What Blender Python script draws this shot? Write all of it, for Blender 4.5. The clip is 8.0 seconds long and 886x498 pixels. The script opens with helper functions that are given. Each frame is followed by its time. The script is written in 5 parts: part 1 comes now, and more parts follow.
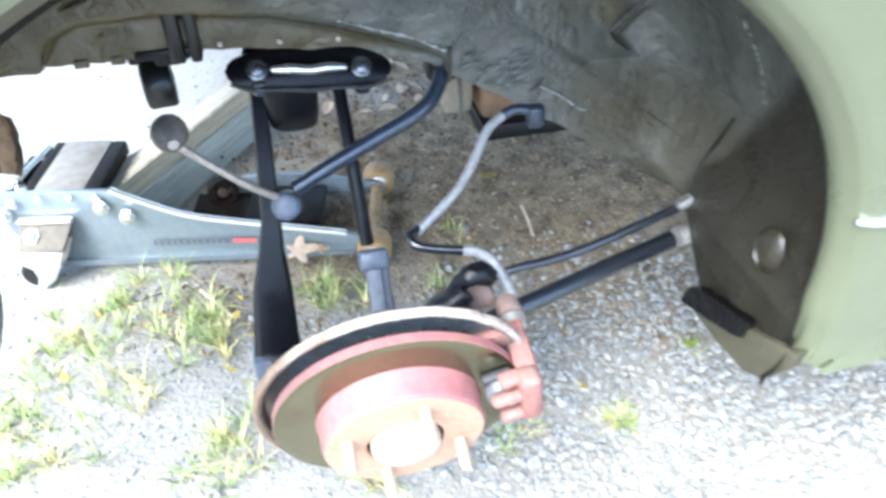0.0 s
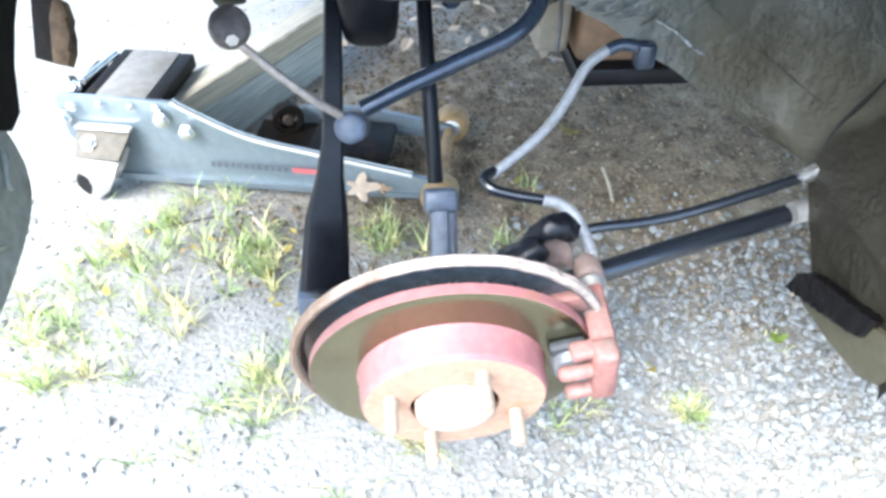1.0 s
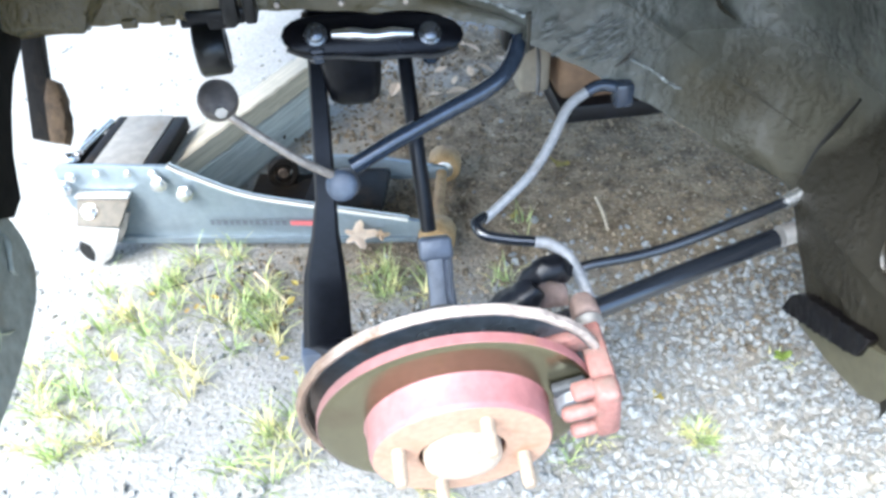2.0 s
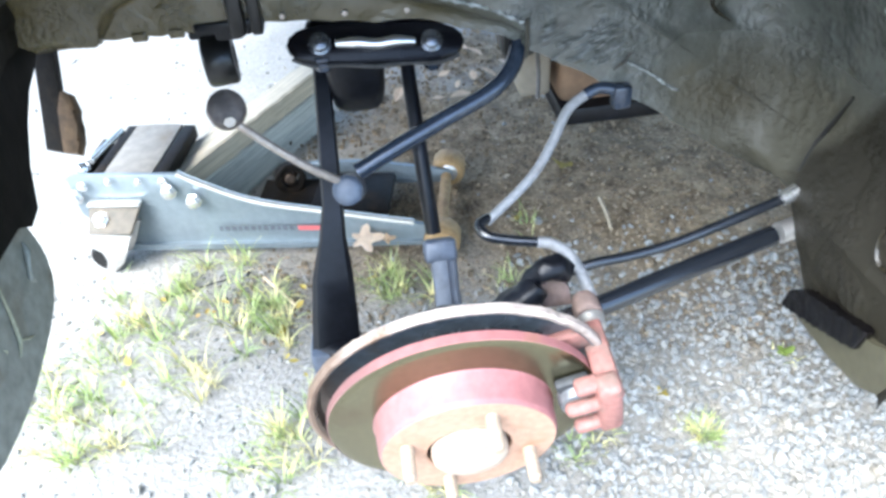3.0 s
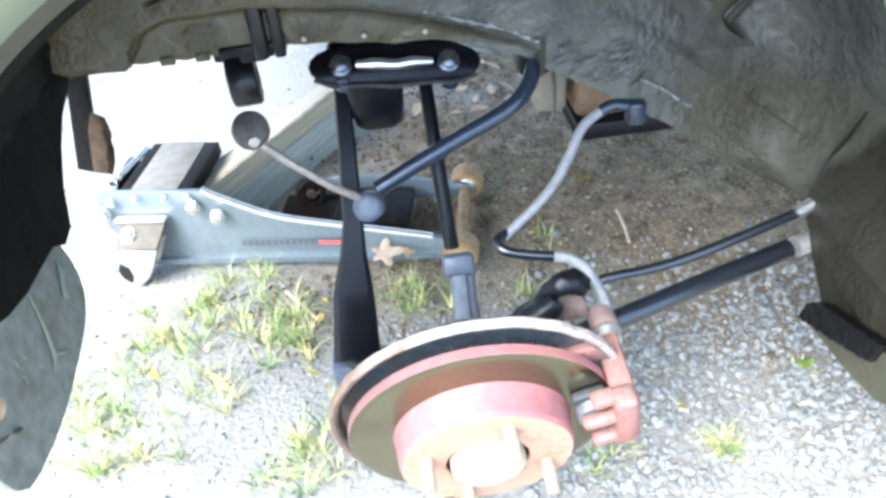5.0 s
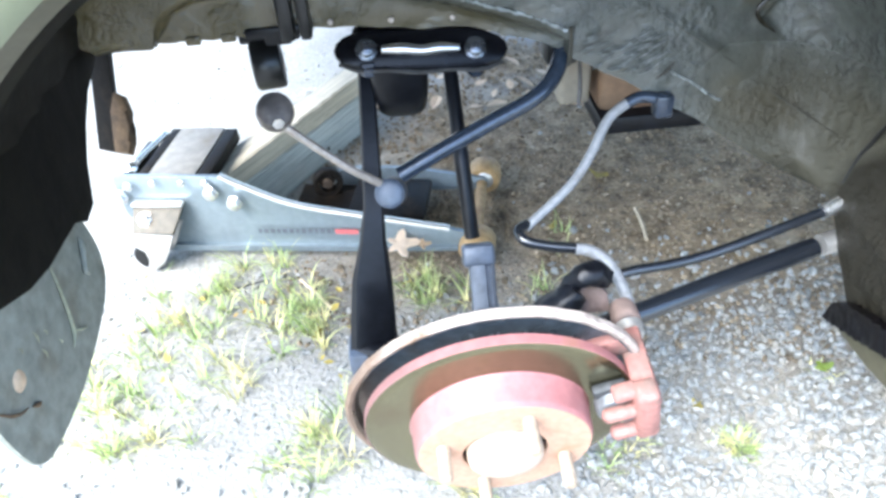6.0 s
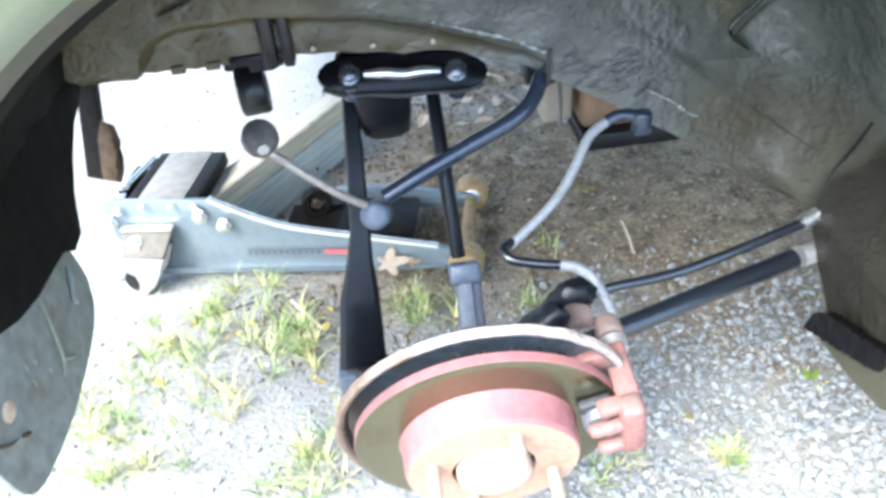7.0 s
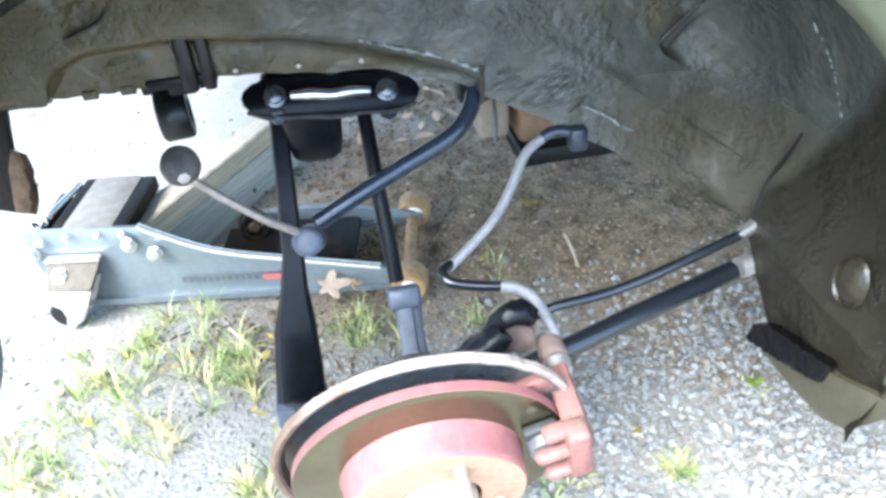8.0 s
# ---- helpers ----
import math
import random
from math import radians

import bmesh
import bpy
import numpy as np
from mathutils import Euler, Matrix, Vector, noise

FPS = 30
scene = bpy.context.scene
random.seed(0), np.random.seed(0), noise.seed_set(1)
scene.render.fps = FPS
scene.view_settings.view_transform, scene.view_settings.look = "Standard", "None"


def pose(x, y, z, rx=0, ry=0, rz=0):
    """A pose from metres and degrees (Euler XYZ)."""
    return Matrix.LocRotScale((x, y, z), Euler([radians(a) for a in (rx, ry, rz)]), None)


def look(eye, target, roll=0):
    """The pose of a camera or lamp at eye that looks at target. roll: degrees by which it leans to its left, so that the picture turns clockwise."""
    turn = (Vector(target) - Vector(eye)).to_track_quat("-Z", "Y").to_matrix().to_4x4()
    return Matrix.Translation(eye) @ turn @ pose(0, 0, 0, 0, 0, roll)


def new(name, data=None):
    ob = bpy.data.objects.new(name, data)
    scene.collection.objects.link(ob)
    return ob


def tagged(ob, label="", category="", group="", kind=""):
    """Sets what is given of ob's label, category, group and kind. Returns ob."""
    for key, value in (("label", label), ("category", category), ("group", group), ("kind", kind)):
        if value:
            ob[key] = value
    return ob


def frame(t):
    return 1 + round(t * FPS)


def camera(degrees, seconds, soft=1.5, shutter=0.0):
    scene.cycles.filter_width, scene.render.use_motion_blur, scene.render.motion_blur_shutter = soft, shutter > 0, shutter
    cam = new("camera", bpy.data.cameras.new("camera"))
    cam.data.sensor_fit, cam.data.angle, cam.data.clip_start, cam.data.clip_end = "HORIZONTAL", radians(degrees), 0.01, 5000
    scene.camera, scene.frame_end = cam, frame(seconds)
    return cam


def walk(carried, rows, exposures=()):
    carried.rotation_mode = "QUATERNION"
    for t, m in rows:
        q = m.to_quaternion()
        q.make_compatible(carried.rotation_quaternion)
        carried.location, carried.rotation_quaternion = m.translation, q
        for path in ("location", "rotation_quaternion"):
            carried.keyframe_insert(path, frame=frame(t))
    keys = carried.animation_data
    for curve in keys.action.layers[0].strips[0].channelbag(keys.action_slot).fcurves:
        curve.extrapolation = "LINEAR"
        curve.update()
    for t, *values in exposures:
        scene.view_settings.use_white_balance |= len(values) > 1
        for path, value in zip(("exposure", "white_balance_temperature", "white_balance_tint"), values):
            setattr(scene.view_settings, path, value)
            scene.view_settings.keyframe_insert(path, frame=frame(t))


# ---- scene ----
cam = camera(62.8, 8.0, soft=3.1, shutter=0.7)
PATH = [
    (0, (0.0290, -0.4061, 0.8414), (0.0637, 1.1186, -0.4526), -0.73),
    (0.2, (0.0160, -0.3840, 0.8320), (0.0120, 1.1490, -0.4520), -0.50),
    (0.5, (0.0026, -0.3643, 0.8053), (-0.0600, 1.2130, -0.4228), 3.84),
    (0.8, (0.0130, -0.3630, 0.7900), (-0.1290, 1.1080, -0.5570), -0.50),
    (1, (0.0162, -0.3524, 0.7688), (-0.1055, 1.1005, -0.6003), 1.82),
    (1.5, (0.0208, -0.3453, 0.7790), (-0.1038, 1.1526, -0.5404), -0.73),
    (3, (0.0282, -0.3629, 0.8000), (-0.1301, 1.1481, -0.5006), -4.09),
    (3.5, (0.0301, -0.3627, 0.8042), (-0.1385, 1.1508, -0.4923), -4.82),
    (4, (0.0348, -0.3659, 0.8131), (-0.1479, 1.1676, -0.4579), -5.82),
    (4.5, (0.0351, -0.3689, 0.8156), (-0.1629, 1.1614, -0.4568), -6.15),
    (6, (0.0186, -0.3739, 0.8014), (-0.2180, 1.1486, -0.4737), -4.60),
    (6.5, (0.0202, -0.3740, 0.8047), (-0.2244, 1.1459, -0.4721), -5.23),
    (7, (0.0275, -0.3767, 0.8110), (-0.1923, 1.1720, -0.4352), -5.44),
    (7.5, (0.0372, -0.3527, 0.8054), (-0.0680, 1.2165, -0.4301), -4.68),
    (8, (0.0388, -0.3511, 0.8045), (-0.0444, 1.2246, -0.4244), -4.37),
]
walk(cam, [(t, look(eye, target, roll)) for t, eye, target, roll in PATH], exposures=[(0.0, 2.66, 5740, 5), (1.0, 2.60, 5740, 5), (1.5, 2.54, 5740, 5), (3.0, 2.56, 5740, 5), (4.5, 2.62, 5740, 5), (7.0, 2.70, 5740, 5), (7.5, 2.63, 5740, 5), (8.0, 2.62, 5740, 5)])

# ---- world and sun ----
CAR = pose(0, 0, 0, 0, 0, 11.25)          # car axis: X forward, Y inboard
SUN_FROM = CAR.to_3x3() @ Vector((-0.85, -0.80, 1.5)).normalized()

world = bpy.data.worlds.new("daylight")
scene.world = world
world.use_nodes = True
wn = world.node_tree.nodes
wn.clear()
sky = wn.new("ShaderNodeTexSky")
sky.sky_type, sky.sun_disc = "NISHITA", False
sky.dust_density, sky.ozone_density, sky.air_density = 2.5, 0.8, 1.0
sky.sun_elevation = math.asin(SUN_FROM.z)
sky.sun_rotation = math.atan2(SUN_FROM.x, SUN_FROM.y)
bg = wn.new("ShaderNodeBackground")
bg.inputs["Strength"].default_value = 0.15
wo = wn.new("ShaderNodeOutputWorld")
world.node_tree.links.new(sky.outputs["Color"], bg.inputs["Color"])
world.node_tree.links.new(bg.outputs["Background"], wo.inputs["Surface"])
sun_data = bpy.data.lights.new("sun", "SUN")
sun_data.energy, sun_data.angle, sun_data.color = 1.5, radians(46), (1.0, 0.99, 0.975)
sun = new("sun", sun_data)
sun.matrix_world = look((0, 0, 5), Vector((0, 0, 5)) - SUN_FROM)


# ---- materials ----
def material(name, base, rough=0.6, metal=0.0, spread=0.25, grain=60.0, bump=0.2, bump_scale=None, tint=None,
             patch=6.0, patch_size=0.5, coat=0.0, object_random=0.0, spec=0.5, rough_spread=0.15, depth=0.003, lumpy=False):
    """Base colour varied at two scales by noise, an optional second tint in patches, and bump."""
    m = bpy.data.materials.new(name)
    m.use_nodes = True
    nt = m.node_tree
    nt.nodes.clear()
    out = nt.nodes.new("ShaderNodeOutputMaterial")
    b = nt.nodes.new("ShaderNodeBsdfPrincipled")
    nt.links.new(b.outputs[0], out.inputs[0])
    tc = nt.nodes.new("ShaderNodeTexCoord")

    def noise_node(scale, detail=6.0, roughness=0.6):
        n = nt.nodes.new("ShaderNodeTexNoise")
        n.inputs["Scale"].default_value, n.inputs["Detail"].default_value = scale, detail
        n.inputs["Roughness"].default_value = roughness
        nt.links.new(tc.outputs["Object"], n.inputs["Vector"])
        return n

    fine, broad = noise_node(grain), noise_node(patch, 4.0)
    ramp = nt.nodes.new("ShaderNodeValToRGB")
    lo = [max(0.0, c * (1 - spread)) for c in base]
    hi = [min(1.0, c * (1 + spread)) for c in base]
    ramp.color_ramp.elements[0].position, ramp.color_ramp.elements[1].position = 0.3, 0.7
    ramp.color_ramp.elements[0].color, ramp.color_ramp.elements[1].color = (*lo, 1), (*hi, 1)
    nt.links.new(fine.outputs["Fac"], ramp.inputs["Fac"])
    colour = ramp.outputs["Color"]
    if tint:
        mask = nt.nodes.new("ShaderNodeValToRGB")
        mask.color_ramp.elements[0].position = patch_size
        mask.color_ramp.elements[1].position = min(1.0, patch_size + 0.18)
        nt.links.new(broad.outputs["Fac"], mask.inputs["Fac"])
        mix = nt.nodes.new("ShaderNodeMixRGB")
        nt.links.new(mask.outputs["Color"], mix.inputs["Fac"])
        nt.links.new(colour, mix.inputs["Color1"])
        mix.inputs["Color2"].default_value = (*tint, 1)
        colour = mix.outputs["Color"]
    else:
        mix = nt.nodes.new("ShaderNodeMixRGB")
        mix.blend_type = "OVERLAY"
        mix.inputs["Fac"].default_value = 0.35
        nt.links.new(colour, mix.inputs["Color1"])
        nt.links.new(broad.outputs["Fac"], mix.inputs["Color2"])
        colour = mix.outputs["Color"]
    if object_random:
        info = nt.nodes.new("ShaderNodeNewGeometry")
        hsv = nt.nodes.new("ShaderNodeHueSaturation")
        mr = nt.nodes.new("ShaderNodeMapRange")
        mr.inputs["To Min"].default_value, mr.inputs["To Max"].default_value = 1 - object_random, 1 + object_random
        nt.links.new(info.outputs["Random Per Island"], mr.inputs["Value"])
        nt.links.new(mr.outputs[0], hsv.inputs["Value"])
        nt.links.new(colour, hsv.inputs["Color"])
        colour = hsv.outputs["Color"]
    nt.links.new(colour, b.inputs["Base Color"])
    rr = nt.nodes.new("ShaderNodeMapRange")
    rr.inputs["To Min"].default_value = max(0.03, rough - rough_spread)
    rr.inputs["To Max"].default_value = min(1.0, rough + rough_spread)
    nt.links.new(broad.outputs["Fac"], rr.inputs["Value"])
    nt.links.new(rr.outputs[0], b.inputs["Roughness"])
    b.inputs["Metallic"].default_value = metal
    b.inputs["Coat Weight"].default_value = coat
    b.inputs["Specular IOR Level"].default_value = spec
    if bump:
        bn = nt.nodes.new("ShaderNodeBump")
        bn.inputs["Strength"].default_value = bump
        bn.inputs["Distance"].default_value = depth
        src = noise_node(bump_scale, 5.0) if bump_scale else fine
        height = src.outputs["Fac"]
        if lumpy:
            where = nt.nodes.new("ShaderNodeMapRange")
            where.inputs["From Min"].default_value, where.inputs["From Max"].default_value = 0.44, 0.60
            where.inputs["To Min"].default_value, where.inputs["To Max"].default_value = 0.14, 1.0
            nt.links.new(noise_node(patch * 1.7, 3.0).outputs["Fac"], where.inputs["Value"])
            product = nt.nodes.new("ShaderNodeMath")
            product.operation = "MULTIPLY"
            nt.links.new(height, product.inputs[0])
            nt.links.new(where.outputs[0], product.inputs[1])
            height = product.outputs[0]
        nt.links.new(height, bn.inputs["Height"])
        nt.links.new(bn.outputs[0], b.inputs["Normal"])
    return m


M_UNDERCOAT = material("undercoat", (0.064, 0.069, 0.061), 0.21, 0, 0.25, 55, 0.85, 165, (0.075, 0.062, 0.030), 8, 0.55, depth=0.006, rough_spread=0.14, lumpy=True, spec=0.75)
M_UNDERCOAT_DARK = material("undercoat_dark", (0.040, 0.037, 0.027), 0.42, 0, 0.3, 90, 0.35, 70, (0.062, 0.054, 0.034), 10, 0.54, rough_spread=0.2)
M_PAINT = material("sage_paint", (0.112, 0.123, 0.072), 0.3, 0.1, 0.04, 300, 0.02, None, None, 3, coat=0.6)
# darker copy of the sage paint: shade put into the colour
M_PAINT_SHADED = material("shaded_sage_paint", (0.058, 0.053, 0.033), 0.5, 0, 0.15, 90, 0.15, None, (0.080, 0.074, 0.048), 14, 0.52)
M_LINER = material("black_liner", (0.0055, 0.0048, 0.0032), 0.7, 0, 0.5, 40, 0.3, None, (0.010, 0.009, 0.006), 9, 0.58, spec=0.12)
M_TAR = material("tar_black", (0.003, 0.0025, 0.003), 0.10, 0, 0.3, 120, 0.5, 45, spec=0.35, depth=0.006)
M_BUSH = material("aged_bush_rubber", (0.125, 0.105, 0.095), 0.6, 0, 0.3, 120, 0.25, None, (0.075, 0.064, 0.058), 40, 0.5)
M_PLATE_BLACK = material("semi_gloss_black_paint", (0.0035, 0.0035, 0.005), 0.24, 0, 0.3, 150, 0.08, rough_spread=0.08, spec=0.2)
M_RUBBER = material("black_rubber", (0.008, 0.008, 0.008), 0.34, 0, 0.3, 80, 0.12, spec=0.45)
M_SCUFF = material("pale_scuffed_plastic", (0.30, 0.30, 0.20), 0.8, 0, 0.3, 120, 0.3, None, (0.22, 0.21, 0.15), 40, 0.5)
M_FLAP = material("mud_flap_plastic", (0.220, 0.226, 0.188), 0.6, 0, 0.25, 90, 0.2, None, (0.140, 0.120, 0.080), 18, 0.56)
M_BLACK = material("black_paint", (0.0045, 0.005, 0.007), 0.34, 0, 0.4, 150, 0.10, None, (0.009, 0.011, 0.017), 14, 0.55, spec=0.25)
M_BLACK_DUSTY = material("dusty_black_steel", (0.030, 0.042, 0.066), 0.20, 0.35, 0.3, 150, 0.04, None, (0.042, 0.054, 0.076), 20, 0.55, spec=0.9)
M_ARM = material("satin_black_tube", (0.007, 0.009, 0.013), 0.25, 0, 0.2, 200, 0.02, None, (0.011, 0.014, 0.020), 30, 0.55, spec=1.0, rough_spread=0.06)
M_CLAMP = material("dusty_blue_steel", (0.075, 0.092, 0.125), 0.45, 0.1, 0.25, 120, 0.12, None, (0.045, 0.055, 0.075), 26, 0.5, spec=0.7)
M_BOLT = material("worn_dark_bolt", (0.16, 0.17, 0.19), 0.25, 0.85, 0.3, 120, 0.2, None, (0.08, 0.08, 0.085), 60, 0.5)
M_RIB = material("rib_glint_metal", (0.55, 0.56, 0.58), 0.16, 0.95, 0.15, 150, 0.04, rough_spread=0.06)
M_ROD = material("grey_rod_steel", (0.40, 0.34, 0.29), 0.45, 0.4, 0.25, 180, 0.1, None, (0.25, 0.16, 0.11), 25, 0.58)
M_ROD_DARK = material("worn_black_edge", (0.07, 0.068, 0.066), 0.4, 0.4, 0.3, 150, 0.1)
M_HOSE = material("grey_brake_hose", (0.235, 0.24, 0.25), 0.42, 0, 0.2, 200, 0.12, None, (0.14, 0.125, 0.115), 22, 0.56)
M_RED = material("red_oxide_paint", (0.255, 0.115, 0.095), 0.62, 0.0, 0.28, 120, 0.45, None, (0.165, 0.105, 0.085), 38, 0.50)
M_HAT = material("rust_washed_red_hat", (0.30, 0.125, 0.120), 0.5, 0.0, 0.14, 120, 0.2, None, (0.27, 0.13, 0.085), 24, 0.56)
M_FACE = material("rusty_hat_face", (0.40, 0.245, 0.165), 0.6, 0.0, 0.16, 140, 0.3, None, (0.36, 0.185, 0.105), 26, 0.55)
M_DISC = material("worn_disc_steel", (0.205, 0.190, 0.118), 0.22, 0.92, 0.10, 200, 0.05, None, (0.165, 0.135, 0.085), 12, 0.55, rough_spread=0.08)
M_SHIELD = material("dust_shield_steel", (0.13, 0.155, 0.18), 0.30, 0.55, 0.3, 90, 0.25, None, (0.11, 0.075, 0.045), 16, 0.56, rough_spread=0.15)
M_SHIELD_EDGE = material("bare_shield_edge", (0.39, 0.325, 0.28), 0.55, 0.15, 0.3, 120, 0.5, None, (0.19, 0.12, 0.075), 34, 0.53)
M_STEEL = material("bright_steel", (0.62, 0.60, 0.57), 0.35, 0.8, 0.12, 200, 0.1)
M_STUD = material("stud_steel", (0.36, 0.28, 0.20), 0.5, 0.2, 0.2, 300, 0.3)
M_CAP = material("hub_nut_steel", (0.50, 0.41, 0.32), 0.45, 0.2, 0.2, 150, 0.25, None, (0.36, 0.23, 0.145), 34, 0.58)
M_PAD = material("brake_pad", (0.05, 0.053, 0.056), 0.6, 0.3, 0.25, 150, 0.3)
M_JACK = material("aluminium_jack", (0.215, 0.250, 0.268), 0.38, 0.4, 0.10, 90, 0.08, None, (0.18, 0.205, 0.22), 12, 0.56)
# near-black: the shade deep inside the jack is put into this colour
M_JACK_DARK = material("jack_inside", (0.009, 0.007, 0.005), 0.6, 0.0, 0.4, 120, 0.3, None, (0.022, 0.015, 0.009), 30, 0.55, spec=0.15)
M_ROLLER = material("rusty_roller", (0.34, 0.22, 0.10), 0.65, 0.1, 0.25, 120, 0.3, None, (0.22, 0.13, 0.06), 20, 0.55)
M_CHROME = material("zinc_bolt", (0.75, 0.75, 0.74), 0.25, 0.9, 0.1, 200, 0.05)
M_LOGO_DARK = material("dark_print", (0.10, 0.11, 0.13), 0.5, 0, 0.3, 200, 0.0)
M_LOGO_RED = material("red_print", (0.50, 0.12, 0.12), 0.5, 0, 0.1, 200, 0.0)
M_RUST = material("rusty_steel", (0.055, 0.036, 0.022), 0.75, 0.1, 0.4, 90, 0.6, None, (0.14, 0.080, 0.038), 34, 0.50)
M_FLANGE = material("brown_rust", (0.125, 0.078, 0.040), 0.75, 0.1, 0.4, 90, 0.7, None, (0.055, 0.036, 0.022), 34, 0.50)
M_EAR = material("pinkish_rust", (0.20, 0.145, 0.125), 0.65, 0.1, 0.3, 90, 0.4, None, (0.12, 0.085, 0.065), 30, 0.5)
M_TANK = material("tan_tank", (0.20, 0.125, 0.075), 0.55, 0, 0.2, 60, 0.2, None, (0.13, 0.085, 0.052), 10, 0.5)
M_CANISTER = material("dusty_tan_plastic", (0.24, 0.21, 0.165), 0.6, 0, 0.15, 60, 0.15, None, (0.20, 0.165, 0.12), 12, 0.55)
M_LEAF_DRY = material("dry_leaf", (0.55, 0.40, 0.26), 0.7, 0, 0.2, 150, 0.2)
M_LEAF_PALE = material("pale_dry_leaf", (0.78, 0.64, 0.50), 0.7, 0, 0.15, 90, 0.2)
M_LEAF_GREEN = material("green_leaf", (0.30, 0.38, 0.07), 0.6, 0, 0.2, 150, 0.2)
M_LEAF_YELLOW = material("yellow_leaf", (0.40, 0.31, 0.06), 0.6, 0, 0.3, 150, 0.2, None, (0.36, 0.20, 0.06), 40, 0.5)
M_TWIG = material("straw_twig", (0.50, 0.40, 0.27), 0.7, 0, 0.2, 150, 0.2)
M_GRASS = material("grass_blades", (0.30, 0.38, 0.13), 0.55, 0, 0.25, 30, 0.0, None, (0.64, 0.56, 0.26), 22, 0.44, object_random=0.4)
M_STONE = material("gravel_stone", (0.27, 0.268, 0.250), 0.8, 0, 0.22, 200, 0.3, None, (0.29, 0.26, 0.21), 30, 0.50, object_random=0.30)
M_GRIT = material("dirt_grit", (0.19, 0.145, 0.092), 0.85, 0, 0.3, 200, 0.3, None, (0.30, 0.245, 0.17), 30, 0.55, object_random=0.45)
M_SEALER = material("flaky_grey_sealer", (0.24, 0.26, 0.255), 0.22, 0, 0.4, 200, 0.5, 300, spec=0.8)
M_WRINKLE = material("sealer_with_pale_highlights", (0.125, 0.135, 0.130), 0.16, 0, 0.3, 200, 0.4, 250, spec=0.8)
# wet mud of the plug; also draws shade into the wall's creases
M_MUD_AND_SHADE = material("wet_mud_and_crease_shade", (0.020, 0.017, 0.010), 0.16, 0, 0.3, 120, 0.5, 160)
M_PISTON = material("dull_piston_steel", (0.20, 0.21, 0.22), 0.45, 0.5, 0.2, 150, 0.15)
# darker than the jack's top plate: the bracket's shade is in the colour
M_BRACKET = material("shaded_tan_bracket", (0.095, 0.080, 0.058), 0.6, 0.1, 0.25, 80, 0.2, None, (0.13, 0.105, 0.075), 20, 0.55)
M_PLATE = material("dusty_jack_plate", (0.19, 0.175, 0.15), 0.65, 0.0, 0.2, 60, 0.15, None, (0.15, 0.125, 0.095), 16, 0.55)


def add_stain(m, tint, lo, hi, amount=1.0, wobble=0.10, size=7.0):
    """A ragged stain inside the box from lo to hi, in the object's own metres: each bound is (from, to) of a soft edge, or None."""
    nt = m.node_tree
    bsdf = next(n for n in nt.nodes if n.type == "BSDF_PRINCIPLED")
    old = bsdf.inputs["Base Color"].links[0].from_socket
    tc = nt.nodes.new("ShaderNodeTexCoord")
    sep = nt.nodes.new("ShaderNodeSeparateXYZ")
    nt.links.new(tc.outputs["Object"], sep.inputs[0])
    n = nt.nodes.new("ShaderNodeTexNoise")
    n.inputs["Scale"].default_value, n.inputs["Detail"].default_value = size, 6
    nt.links.new(tc.outputs["Object"], n.inputs["Vector"])
    value = None
    for axis, a, flip in [("X", lo[0], 0), ("Z", lo[1], 0), ("X", hi[0], 1), ("Z", hi[1], 1)]:
        if a is None:
            continue
        add = nt.nodes.new("ShaderNodeMath")
        add.operation = "MULTIPLY_ADD"
        add.inputs[1].default_value = wobble
        nt.links.new(n.outputs["Fac"], add.inputs[0])
        nt.links.new(sep.outputs[axis], add.inputs[2])
        mr = nt.nodes.new("ShaderNodeMapRange")
        mr.inputs["From Min"].default_value, mr.inputs["From Max"].default_value = a[0] + wobble / 2, a[1] + wobble / 2
        mr.inputs["To Min"].default_value, mr.inputs["To Max"].default_value = (1, 0) if flip else (0, 1)
        nt.links.new(add.outputs[0], mr.inputs["Value"])
        if value is None:
            value = mr.outputs[0]
        else:
            mul = nt.nodes.new("ShaderNodeMath")
            mul.operation = "MULTIPLY"
            nt.links.new(value, mul.inputs[0])
            nt.links.new(mr.outputs[0], mul.inputs[1])
            value = mul.outputs[0]
    amt = nt.nodes.new("ShaderNodeMath")
    amt.operation = "MULTIPLY"
    amt.inputs[1].default_value = amount
    nt.links.new(value, amt.inputs[0])
    mix = nt.nodes.new("ShaderNodeMixRGB")
    nt.links.new(amt.outputs[0], mix.inputs["Fac"])
    nt.links.new(old, mix.inputs["Color1"])
    mix.inputs["Color2"].default_value = (*tint, 1)
    nt.links.new(mix.outputs["Color"], bsdf.inputs["Base Color"])


add_stain(M_UNDERCOAT, (0.060, 0.048, 0.019), (None, None), ((0.02, 0.10), (0.530, 0.552)), 0.85, 0.03)      # olive-brown rust-proofing on the lower strip
add_stain(M_UNDERCOAT, (0.036, 0.026, 0.009), ((0.255, 0.285), (0.395, 0.412)), ((0.335, 0.352), (0.428, 0.446)), 0.95, 0.03, 22.0)      # brown grime below the pressed crease
add_stain(M_UNDERCOAT, (0.070, 0.054, 0.018), (None, None), ((-0.13, 0.02), None), 0.9, 0.14, 5.0)      # dirt thrown on the back of the arch
add_stain(M_SHIELD_EDGE, (0.150, 0.095, 0.060), (None, None), ((-0.115, -0.070), None), 0.85, 0.03, 30.0)      # rust on the rear of the shield's edge
add_stain(M_SHIELD, (0.120, 0.078, 0.050), (None, None), ((-0.120, -0.090), None), 0.8, 0.03, 30.0)
